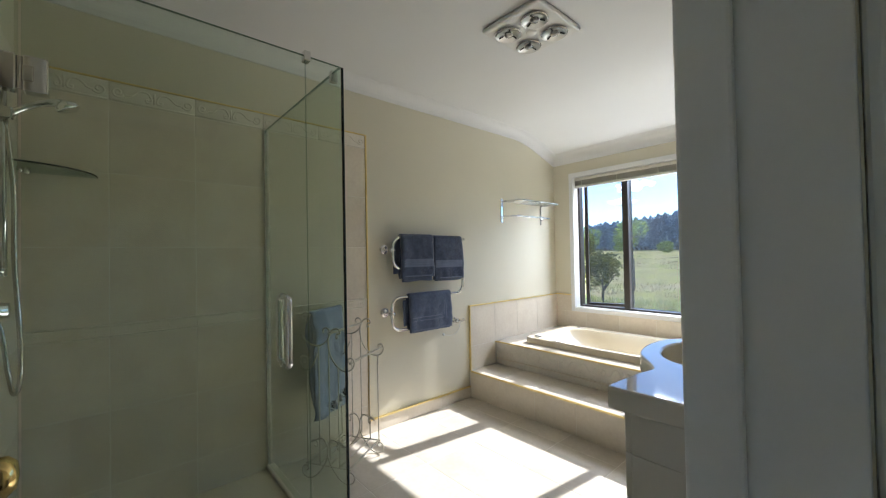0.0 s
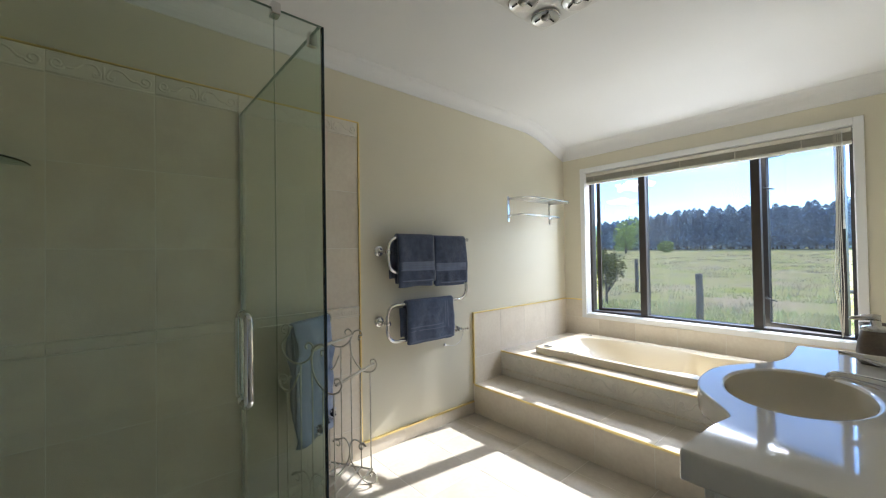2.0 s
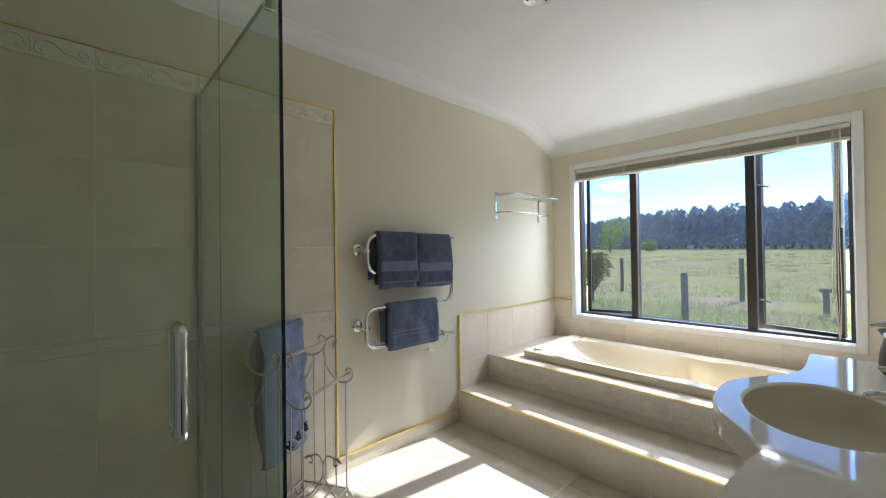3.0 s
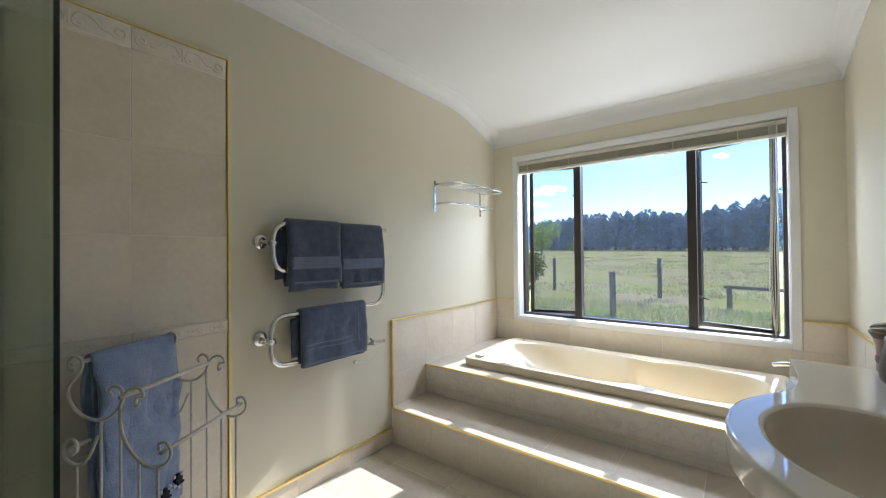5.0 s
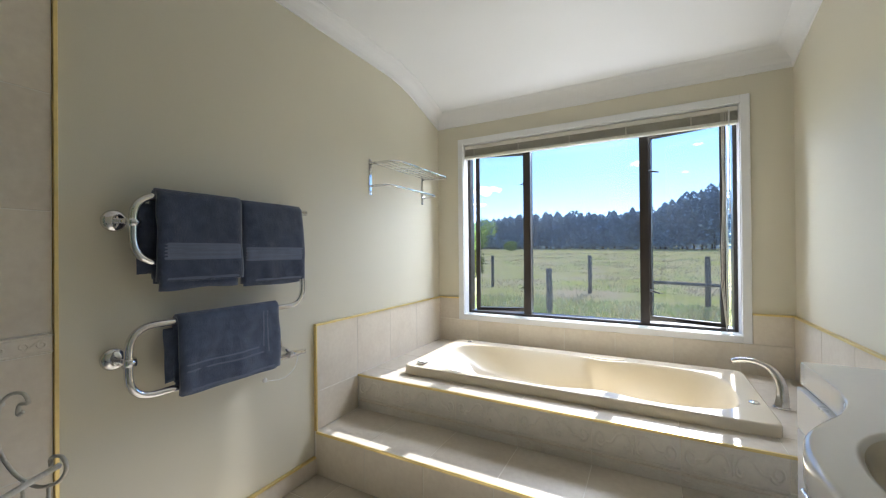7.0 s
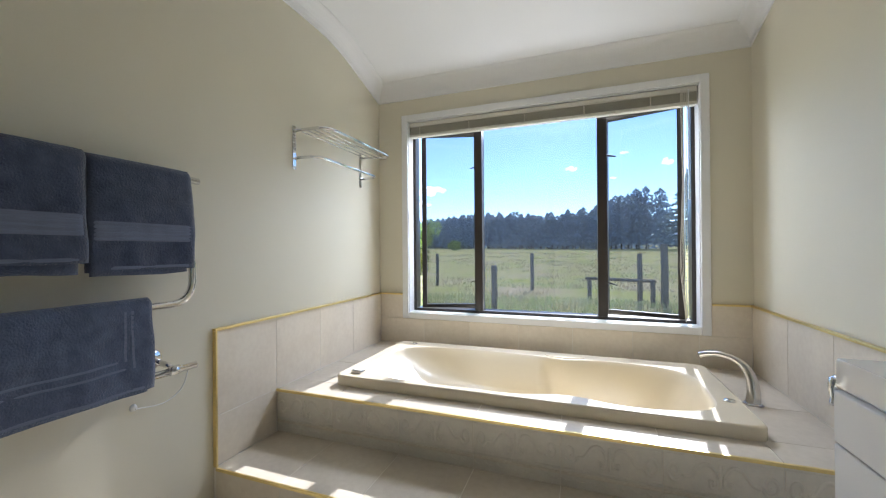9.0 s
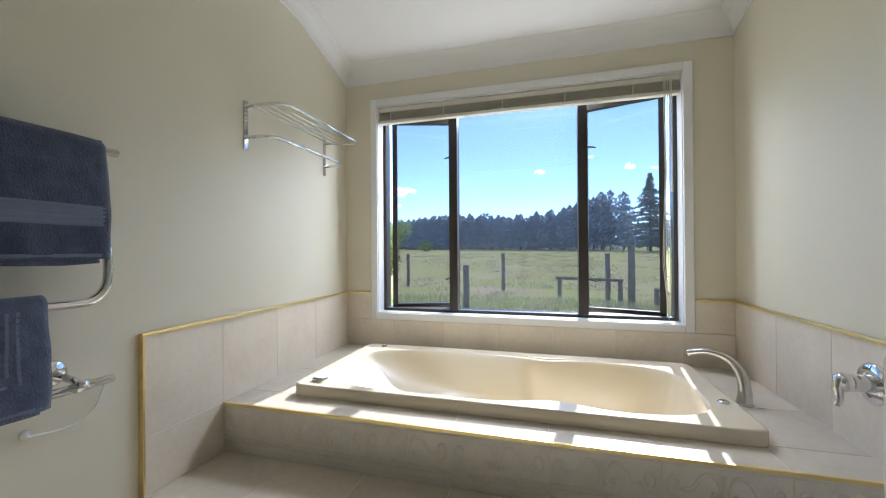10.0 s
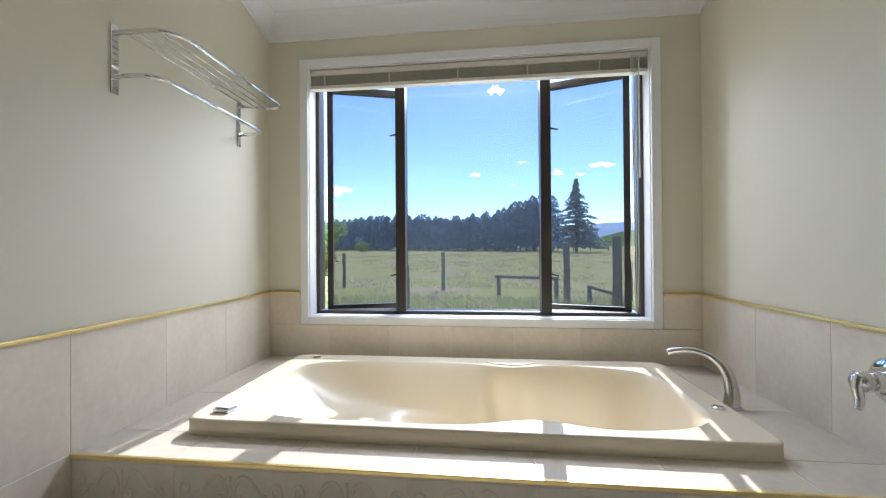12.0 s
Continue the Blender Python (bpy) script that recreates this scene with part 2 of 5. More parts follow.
def boxed(*a, **k):
    return box(bmesh.new(), *a, **k)


def tube(bm, pts, r, sides=10, closed=False, caps=True):
    """A round bar along points; r is a number or one radius for each point."""
    pts = [Vector(p) for p in pts]
    n = len(pts)
    rs = [r] * n if isinstance(r, (int, float)) else list(r)
    tang = []
    for i in range(n):
        a = pts[(i - 1) % n] if closed or i > 0 else pts[i]
        b = pts[(i + 1) % n] if closed or i < n - 1 else pts[i]
        d = b - a
        tang.append(d.normalized() if d.length > 1e-9 else Vector((0, 0, 1)))
    ref = Vector((0, 0, 1)) if abs(tang[0].z) < 0.9 else Vector((1, 0, 0))
    u = (ref - tang[0] * ref.dot(tang[0])).normalized()
    rings = []
    for i in range(n):
        u = (u - tang[i] * u.dot(tang[i])).normalized()
        w = tang[i].cross(u)
        rings.append([bm.verts.new(pts[i] + (u * math.cos(2 * math.pi * k / sides) + w * math.sin(2 * math.pi * k / sides)) * rs[i]) for k in range(sides)])
    for i in range(n if closed else n - 1):
        a, b = rings[i], rings[(i + 1) % n]
        for k in range(sides):
            bm.faces.new((a[k], a[(k + 1) % sides], b[(k + 1) % sides], b[k]))
    if caps and not closed:
        bm.faces.new(rings[0][::-1])
        bm.faces.new(rings[-1])
    return bm


def rounded(pts, radius, steps=7):
    """A polyline with its inner corners rounded."""
    pts = [Vector(p) for p in pts]
    out = [pts[0]]
    for i in range(1, len(pts) - 1):
        a, b, c = pts[i - 1], pts[i], pts[i + 1]
        k = min(radius, (a - b).length * 0.499, (c - b).length * 0.499)
        p, q = b + (a - b).normalized() * k, b + (c - b).normalized() * k
        for s in range(steps + 1):
            t = s / steps
            out.append(p * (1 - t) ** 2 + b * 2 * t * (1 - t) + q * t ** 2)
    out.append(pts[-1])
    return out


def lathe(bm, profile, centre=(0, 0, 0), m=None, sides=28):
    """A turned shape: (radius, height) pairs round the z axis."""
    rings = []
    made = []
    for r, z in profile:
        ring = [bm.verts.new((r * math.cos(2 * math.pi * k / sides), r * math.sin(2 * math.pi * k / sides), z)) for k in range(sides)] if r > 1e-6 else [bm.verts.new((0, 0, z))]
        rings.append(ring)
        made += ring
    for a, b in zip(rings, rings[1:]):
        for k in range(sides):
            k2 = (k + 1) % sides
            if len(a) == 1 and len(b) > 1:
                bm.faces.new((a[0], b[k2], b[k]))
            elif len(b) == 1 and len(a) > 1:
                bm.faces.new((a[k], a[k2], b[0]))
            elif len(a) > 1:
                bm.faces.new((a[k], a[k2], b[k2], b[k]))
    mm = Matrix.Translation(centre) @ (m if m is not None else Matrix.Identity(4))
    bmesh.ops.transform(bm, matrix=mm, verts=made)
    return bm


def prism(bm, outline, z0, z1, bevel=0.0):
    """A flat slab with the given outline."""
    lo = [bm.verts.new((x, y, z0)) for x, y in outline]
    hi = [bm.verts.new((x, y, z1)) for x, y in outline]
    n = len(outline)
    bm.faces.new(lo[::-1])
    top = bm.faces.new(hi)
    for i in range(n):
        bm.faces.new((lo[i], lo[(i + 1) % n], hi[(i + 1) % n], hi[i]))
    if bevel:
        bmesh.ops.bevel(bm, geom=list(top.edges), offset=bevel, segments=3, affect="EDGES", profile=0.5)
    return bm


def spiral(cx, cy, r0, r1, a0, a1, steps=16):
    """Points of a curl in a plane, radius and angle (degrees) going from first to second."""
    out = []
    for i in range(steps + 1):
        t = i / steps
        r, a = r0 + (r1 - r0) * t, radians(a0 + (a1 - a0) * t)
        out.append((cx + r * math.cos(a), cy + r * math.sin(a)))
    return out


X_AXIS = Matrix.Rotation(radians(90), 4, "Y")
Y_AXIS = Matrix.Rotation(radians(-90), 4, "X")

# ---- the room: sizes ----
RX, WY, NY = 2.31, 4.283, 0.225         # right wall, window wall, near wall
OUT = 4.45                              # outer face of the window wall
STEP_Y, STEP_Z = 2.893, 0.23
DECK_Y, DECK_Z = 3.229, 0.436
CAP_Z = 0.795
WX0, WX1, WZ0, WZ1 = 0.235, 2.068, 0.655, 2.055   # window opening
CEIL_Z, RAKE_Y = 2.48, 3.73
RAKE = math.tan(radians(18.5))


def ceil_z(y, w=0.2):
    """Height of the ceiling: flat, eased over into a rake."""
    d = y - RAKE_Y
    if d < -w:
        return CEIL_Z
    return CEIL_Z - RAKE * (d if d > w else (d + w) ** 2 / (4 * w))


# ---- shell ----
floor = tagged(part("floor", boxed(-0.15, 0.1, -0.12, RX + 0.12, OUT, -0.0015), GROUT), "beige ceramic tiled bathroom floor with pale joints", "floor", kind="structure")
wl = tagged(part("wall_left", boxed(-0.15, 0.1, -0.012, 0.0, OUT, 2.7), WALL), "cream painted plaster wall behind the towel rail", "wall", kind="structure")
bm = bmesh.new()
box(bm, 0.0, WY, -0.012, WX0, OUT, 2.7)
box(bm, WX1, WY, -0.012, RX, OUT, 2.7)
box(bm, WX0, WY, -0.012, WX1, OUT, WZ0)
box(bm, WX0, WY, WZ1, WX1, OUT, 2.7)
ww = tagged(part("wall_window", bm, WALL), "cream painted wall with a wide window opening", "wall", kind="structure")
# right wall with its doorway
DY0, DY1, DH = 0.345, 1.037, 2.04
bm = bmesh.new()
DX = 2.246                              # room face of the thicker wall round the door
box(bm, RX, DY1 + 0.09, -0.012, RX + 0.12, OUT, 2.7)
box(bm, DX, DY1, -0.012, DX + 0.13, DY1 + 0.09, 2.7)
box(bm, DX, 0.1, -0.012, DX + 0.13, DY0, 2.7)
box(bm, DX, DY0, DH, DX + 0.13, DY1, 2.7)
wr = tagged(part("wall_right", bm, WALL), "cream painted plaster wall beside the vanity and bath", "wall", kind="structure")
wnr = tagged(part("wall_near", boxed(0.0, 0.1, -0.012, DX, NY, 2.7), WALL), "cream painted wall behind the open door", "wall", kind="structure")
# ceiling: flat, then raked down to the window wall
bm = bmesh.new()
prof = [(y, ceil_z(y)) for y in [0.1, 2.0, 3.4] + [3.5 + 0.03 * k for k in range(17)] + [4.1, OUT]]
lo = [[bm.verts.new((x, y, z)) for y, z in prof] for x in (-0.15, RX + 0.12)]
hi = [[bm.verts.new((x, y, 2.75)) for y, z in prof] for x in (-0.15, RX + 0.12)]
for i in range(len(prof) - 1):
    bm.faces.new((lo[0][i], lo[0][i + 1], lo[1][i + 1], lo[1][i]))
    bm.faces.new((hi[0][i], hi[1][i], hi[1][i + 1], hi[0][i + 1]))
    for k in (0, 1):
        side_face = [bm.verts.new(v.co) for v in (lo[k][i], lo[k][i + 1], hi[k][i + 1], hi[k][i])]
        bm.faces.new(side_face)
for i in (0, len(prof) - 1):
    bm.faces.new([bm.verts.new(v.co) for v in (lo[0][i], lo[1][i], hi[1][i], hi[0][i])])
ceiling = tagged(part("ceiling", bm, CEIL, smooth=True), "white painted ceiling sloping down towards the window", "ceiling", kind="structure")


def cove(name, path, into, label):
    """A coved cornice: path of wall-ceiling corner points, into = way into the room."""
    b = bmesh.new()
    into = Vector(into)
    rows = []
    for p in path:
        p = Vector(p)
        row = []
        prof2 = [(0.0, -0.085), (0.008, -0.085), (0.010, -0.075)] + [(0.010 + 0.065 * (1 - math.cos(radians(a))), -0.075 + 0.065 * math.sin(radians(a))) for a in range(15, 91, 15)] + [(0.088, -0.004), (0.092, 0.004), (0.0, 0.004)]
        for d, h in prof2:
            row.append(b.verts.new(p + into * d + Vector((0, 0, h - into_slope(into) * d))))
        rows.append(row)
    for a, c in zip(rows, rows[1:]):
        for k in range(len(a)):
            b.faces.new((a[k], a[(k + 1) % len(a)], c[(k + 1) % len(a)], c[k]))
    b.faces.new(rows[0])
    b.faces.new(rows[-1][::-1])
    return tagged(part(name, b, CEIL), label, "cornice", kind="structure")


def into_slope(into):
    return -RAKE if into.y < -0.5 else 0.0


side = [(0, y, ceil_z(y)) for y in [NY, 2.0, 3.4] + [3.5 + 0.05 * k for k in range(10)] + [WY]]
cove("cornice_left", side, (1, 0, 0), "white coved plaster cornice along the side wall")
cove("cornice_right", [(RX, y, z) for x, y, z in side], (-1, 0, 0), "white coved plaster cornice along the vanity wall")
cove("cornice_window", [(0, WY, ceil_z(WY)), (RX, WY, ceil_z(WY))], (0, -1, 0), "white coved plaster cornice above the window")
# hall beyond the door
bm = bmesh.new()
box(bm, 4.0, -1.6, -0.012, 4.1, 2.6, 2.5)
box(bm, RX + 0.12, -1.7, -0.012, 4.1, -1.6, 2.5)
box(bm, RX + 0.12, 2.6, -0.012, 4.1, 2.7, 2.5)
box(bm, RX + 0.12, -1.6, 2.45, 4.1, 2.6, 2.55)
for y0, y1, z0, z1 in ((-1.6, -1.4, -0.012, 2.5), (-0.40, 0.1, -0.012, 2.5), (-1.4, -0.40, -0.012, 0.85), (-1.4, -0.40, 2.1, 2.5)):
    box(bm, RX + 0.08, y0, z0, RX + 0.12, y1, z1)   # added unseen opening: sky light bounces through the hall onto the door jamb
tagged(part("wall_hall", bm, HALL), "dim brown hallway walls outside the bathroom", "wall", kind="structure")
tagged(part("floor_hall", boxed(RX + 0.121, -1.6, -0.10, 4.0, 2.6, -0.004), CARPET), "dark carpet in the hallway", "floor", kind="structure")

# ---- door lining, architraves and open door ----
door_lining = thing("door_frame", "white painted timber door frame with stop and architraves", "door frame", kind="structure")
part("jamb", boxed(DX - 0.010, DY1 - 0.02, 0, DX + 0.128, DY1 + 0.012, DH, 0.002), TRIM, door_lining)
part("jamb", boxed(DX - 0.010, DY0 - 0.012, 0, DX + 0.128, DY0 + 0.02, DH, 0.002), TRIM, door_lining)
part("head", boxed(DX - 0.010, DY0 + 0.02, DH - 0.02, DX + 0.128, DY1 - 0.02, DH + 0.012, 0.002), TRIM, door_lining)
part("door_stop", boxed(DX - 0.009, DY1 - 0.032, 0, DX + 0.044, DY1 - 0.02, DH - 0.02, 0.004), TRIM, door_lining)
for x0, x1 in ((DX - 0.020, DX - 0.0102), (DX + 0.1305, DX + 0.146)):
    part("architrave", boxed(x0, DY1 + 0.002, 0, x1, DY1 + 0.065, DH + 0.055, 0.004), TRIM, door_lining)
    part("architrave", boxed(x0, DY0 - 0.065, 0, x1, DY0 - 0.002, DH + 0.055, 0.004), TRIM, door_lining)
door = thing("door", "white painted panel door standing open against the wall", "door", at=(DX - 0.035, DY0 - 0.02, 0.008))
part("leaf", boxed(-0.71, 0, 0, 0, 0.036, 2.0, 0.003), TRIM, door)
for z in (0.12, 0.75, 1.35):
    part("panel", boxed(-0.60, 0.032, z, -0.11, 0.042, z + 0.5, 0.006), TRIM, door)
knob = part("knob", lathe(bmesh.new(), [(0, 0), (0.03, 0), (0.031, 0.006), (0.012, 0.010), (0.011, 0.03), (0.022, 0.04), (0.028, 0.052), (0.027, 0.064), (0.018, 0.073), (0, 0.076)], (-0.615, 0.036, 0.945), Y_AXIS), BRASS, door, "polished brass knob", smooth=True)

# ---- window ----
window = thing("window_1", "dark bronze aluminium window with two casements standing ajar", "window", kind="structure")
FY0, FY1 = 4.365, 4.44
part("frame_side", boxed(WX0, FY0, WZ0, WX0 + 0.028, FY1, WZ1, 0.002), ALU, window)
part("frame_side", boxed(WX1 - 0.028, FY0, WZ0, WX1, FY1, WZ1, 0.002), ALU, window)
part("frame_sill", boxed(WX0 + 0.028, FY0, WZ0, WX1 - 0.028, FY1 + 0.03, WZ0 + 0.026, 0.002), ALU, window)
part("frame_head", boxed(WX0 + 0.028, FY0, WZ1 - 0.03, WX1 - 0.028, FY1, WZ1, 0.002), ALU, window)
M1, M2 = 0.742, 1.553
for mx in (M1, M2):
    part("mullion", boxed(mx - 0.028, FY0, WZ0 + 0.026, mx + 0.028, FY1, WZ1 - 0.03, 0.002), ALU, window)
fixed = part("pane", boxed(M1 + 0.028, 4.405, WZ0 + 0.026, M2 - 0.028, 4.410, WZ1 - 0.03), DIMMING_GLASS, window)
# no shadow from the pane, so light enters undimmed by its tint
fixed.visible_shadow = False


def sash(x_hinge, x_free, angle):
    """An outward casement, hung by stays, turned open about its hinge side."""
    w = abs(x_free - x_hinge)
    s = 1 if x_free > x_hinge else -1
    holder = part("casement", boxed(0, -0.02, 0, 0.034, 0.02, 1.342, 0.002), ALU, window)
    holder.matrix_local = Matrix.Translation((x_hinge + s * 0.03, 4.43, WZ0 + 0.012)) @ Matrix.Rotation(radians(angle * s), 4, "Z") @ Matrix.Diagonal((s, 1, 1, 1))
    w -= 0.03
    part("casement_rail", boxed(w - 0.034, -0.02, 0, w, 0.02, 1.342, 0.002), ALU, holder)
    part("casement_rail", boxed(0.034, -0.02, 0, w - 0.034, 0.02, 0.036, 0.002), ALU, holder)
    part("casement_rail", boxed(0.034, -0.02, 1.306, w - 0.034, 0.02, 1.342, 0.002), ALU, holder)
    p = part("pane", boxed(0.034, -0.003, 0.036, w - 0.034, 0.003, 1.306), DIMMING_GLASS, holder)
    # the tint dims only the view; incoming light passes whole
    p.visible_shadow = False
    for z in (0.225, 1.075):
        part("handle", tube(bmesh.new(), [(w - 0.02, -0.015, z), (w - 0.02, -0.034, z), (w - 0.05, -0.042, z - 0.010), (w - 0.095, -0.045, z - 0.022)], [0.008, 0.008, 0.007, 0.004], 8), RUBBER, holder)


sash(WX0 + 0.02, M1 + 0.006, 17)
sash(WX1 - 0.02, M2 - 0.006, 17)
# white reveal and architrave
reveal = thing("window_trim", "white painted timber window reveal and flat architrave", "window trim", kind="structure")
TW = 0.042
part("trim_side", boxed(WX0 - TW, WY - 0.016, WZ0 - TW + 0.004, WX0 + 0.004, WY, WZ1 + TW, 0.003), TRIM, reveal)
part("trim_side", boxed(WX1 - 0.004, WY - 0.016, WZ0 - TW + 0.004, WX1 + TW, WY, WZ1 + TW, 0.003), TRIM, reveal)
part("trim_head", boxed(WX0 + 0.004, WY - 0.016, WZ1 - 0.004, WX1 - 0.004, WY, WZ1 + TW, 0.003), TRIM, reveal)
part("trim_sill", boxed(WX0 + 0.004, WY - 0.016, WZ0 - TW + 0.004, WX1 - 0.004, WY, WZ0 + 0.004, 0.003), TRIM, reveal)
part("reveal_board", boxed(WX0 + 0.0005, WY, WZ0 + 0.008, WX0 + 0.008, FY0, WZ1 - 0.008), TRIM, reveal)
part("reveal_board", boxed(WX1 - 0.008, WY, WZ0 + 0.008, WX1 - 0.0005, FY0, WZ1 - 0.008), TRIM, reveal)
part("sill_board", boxed(WX0 + 0.0005, WY, WZ0 + 0.0005, WX1 - 0.0005, FY0, WZ0 + 0.008), TRIM, reveal)
part("reveal_board", boxed(WX0 + 0.0005, WY, WZ1 - 0.008, WX1 - 0.0005, FY0, WZ1 - 0.0005), TRIM, reveal)

# venetian blind, drawn up
blind = thing("venetian_blind", "beige slatted venetian blind drawn up under the window head", "blind")
BX0, BX1 = WX0 + 0.012, WX1 - 0.012
part("headrail", boxed(BX0, 4.292, WZ1 - 0.042, BX1, 4.335, WZ1 - 0.013, 0.003), BLIND_RAIL, blind)
bm0 = boxed(-(BX1 - BX0) / 2, -0.017, -0.0011, (BX1 - BX0) / 2, 0.017, 0.0011)
slat_mesh = finish(bm0, "slat")
slat_mesh.materials.append(BLIND)
for i in range(14):
    sl = new("slat", slat_mesh)
    sl.parent = blind
    sl.location = ((BX0 + BX1) / 2 + random.uniform(-0.002, 0.002), 4.315 + random.uniform(-0.0025, 0.0025), WZ1 - 0.045 - i * 0.0037)
    sl.rotation_euler = (radians(random.uniform(-2.5, 2.5)), radians(random.uniform(-0.03, 0.03)), 0)
part("bottom_rail", boxed(BX0, 4.294, WZ1 - 0.118, BX1, 4.336, WZ1 - 0.097, 0.004), BLIND_RAIL, blind)
for x in (0.33, 0.70, 1.08, 1.45, 1.82):
    part("ladder_tape", tube(bmesh.new(), [(x, 4.292, WZ1 - 0.042), (x, 4.2935, WZ1 - 0.06), (x, 4.2935, WZ1 - 0.098)], 0.0038, 6), CORD, blind)
for dx, zz in ((-0.012, 0.70), (-0.006, 0.685), (0.0, 0.69), (0.010, 0.70), (0.020, 0.72)):
    part("pull_cord", tube(bmesh.new(), [(1.985 + dx, 4.289, WZ1 - 0.03), (1.985 + dx * 0.6, 4.286, 1.5), (1.978 + dx * 1.3, 4.286, 1.0), (1.992 + dx * 0.3, 4.286, zz)], 0.0019, 6), CORD, blind)
part("tilt_wand", tube(bmesh.new(), [(2.012, 4.288, WZ1 - 0.03), (2.012, 4.286, 1.45)], 0.0035, 8), WHITE_PLASTIC, blind)
part("wand_grip", tube(bmesh.new(), [(2.012, 4.286, 1.45), (2.012, 4.286, 1.39)], [0.0045, 0.006], 8), WHITE_PLASTIC, blind)

# ---- bath platform ----
platform = thing("bath_step", "beige tiled bath platform with one step and gold edge strips", "bath platform", kind="structure")
part("step_core", boxed(0.001, STEP_Y + 0.0045, 0, RX - 0.001, DECK_Y + 0.012, STEP_Z - 0.0015), GROUT, platform)
TX0, TX1, TY0, TY1 = 0.25, 2.035, 3.367, 4.14     # bath rim
TUB_Z = 0.488
bm = bmesh.new()
box(bm, 0.001, DECK_Y + 0.0055, 0, RX - 0.001, TY0 + 0.03, DECK_Z - 0.0015)
box(bm, 0.001, TY1 - 0.03, 0, RX - 0.001, WY - 0.001, DECK_Z - 0.0015)
box(bm, 0.001, TY0 + 0.03, 0, TX0 + 0.03, TY1 - 0.03, DECK_Z - 0.0015)
box(bm, TX1 - 0.03, TY0 + 0.03, 0, RX - 0.001, TY1 - 0.03, DECK_Z - 0.0015)
part("deck_core", bm, GROUT, platform)


# ---- pieces shared between alike tiles ----
PIECES = {}


def piece(name, parent, material, x0, y0, z0, x1, y1, z1, bevel=0.0007):
    size = (round(x1 - x0, 4), round(y1 - y0, 4), round(z1 - z0, 4))
    key = (name, material.name, size, bevel)
    if key not in PIECES:
        b = bmesh.new()
        box(b, -size[0] / 2, -size[1] / 2, -size[2] / 2, size[0] / 2, size[1] / 2, size[2] / 2)
        if bevel:
            bmesh.ops.bevel(b, geom=b.edges[:], offset=bevel, segments=1, affect="EDGES")
        me = finish(b, name)
        me.materials.append(material)
        PIECES[key] = me
    ob = new(name, PIECES[key])
    ob.parent = parent
    ob.location = ((x0 + x1) / 2, (y0 + y1) / 2, (z0 + z1) / 2)
    return ob


def spans(edges, gap=0.0036):
    return [(a + gap / 2, b - gap / 2) for a, b in zip(edges, edges[1:])]


def catmull(pts, steps=6):
    """A smooth line through points of any dimension."""
    ps = [Vector(p) for p in pts]
    ps = [ps[0] * 2 - ps[1]] + ps + [ps[-1] * 2 - ps[-2]]
    out = []
    for i in range(1, len(ps) - 2):
        a, b, c, d = ps[i - 1:i + 3]
        for k in range(steps):
            t = k / steps
            out.append(0.5 * ((2 * b) + (c - a) * t + (2 * a - 5 * b + 4 * c - d) * t * t + (3 * b - a - 3 * c + d) * t ** 3))
    out.append(ps[-2])
    return out


def scroll_lines(w, h):
    """The S-scrolls of one border tile, in its plane, centred."""
    k = h * 0.27
    lines = []
    for s in (-1, 1):
        c = w / 2 - k * 1.3
        curl = spiral(c, 0.0, k * 0.28, k, 640, 200, 20)
        lines.append([(s * x, y) for x, y in curl])
        sweep = [(c - 0.94 * k, -0.34 * k), (w * 0.26, -h * 0.06), (w * 0.19, h * 0.20), (w * 0.12, h * 0.28), (w * 0.065, h * 0.20), (w * 0.035, -h * 0.02)]
        lines.append([(s * p.x, p.y) for p in catmull([Vector(q) for q in sweep], 4)])
        lines.append([tuple(p) for p in catmull([(s * w * 0.03, 0.0), (s * w * 0.035, -h * 0.22), (s * w * 0.085, -h * 0.26), (s * w * 0.095, -h * 0.12), (s * w * 0.065, -h * 0.14)], 4)])
    lines.append([(0, -h * 0.30), (0, h * 0.02), (0, h * 0.30)])
    return lines


def border_mesh(w, h, t):
    """A relief border tile lying in the x-z plane, facing -y."""
    b = boxed(-w / 2, 0, -h / 2, w / 2, t, h / 2, 0.0015)
    plain = len(b.faces)
    for line in scroll_lines(w, h):
        tube(b, [(x, 0.0013, z) for x, z in line], h * 0.058, 10)
    tube(b, [(-w / 2, 0.001, -h * 0.43), (w / 2, 0.001, -h * 0.43)], h * 0.035, 6)
    tube(b, [(-w / 2, 0.001, h * 0.44), (w / 2, 0.001, h * 0.44)], h * 0.02, 6)
    b.faces.ensure_lookup_table()
    for f in b.faces[plain:]:
        f.material_index, f.smooth = 1, True
    me = finish(b, "border_tile", False)
    me.materials.append(BORDER)
    me.materials.append(LIT_RELIEF)
    return me


def dado_mesh(w, h, t):
    b = boxed(-w / 2, 0, -h / 2, w / 2, t, h / 2, 0.0015)
    n = max(2, round(w / 0.085))
    for i in range(n):
        c, d = -w / 2 + (i + 0.5) * w / n, w / n
        for sgn in (-1, 1):
            curl = [(c + sgn * (d * 0.24 + q[0]), sgn * q[1]) for q in spiral(0, 0, h * 0.06, h * 0.24, 500, 90, 14)]
            curl += [(c + sgn * d * 0.10, sgn * h * 0.13), (c, 0)]
            tube(b, [(x, 0.0008, z) for x, z in curl], h * 0.055, 6)
    for z in (-h * 0.42, h * 0.42):
        tube(b, [(-w / 2, 0.0, z), (w / 2, 0.0, z)], h * 0.07, 6)
    me = finish(b, "dado_tile")
    me.materials.append(BORDER)
    return me


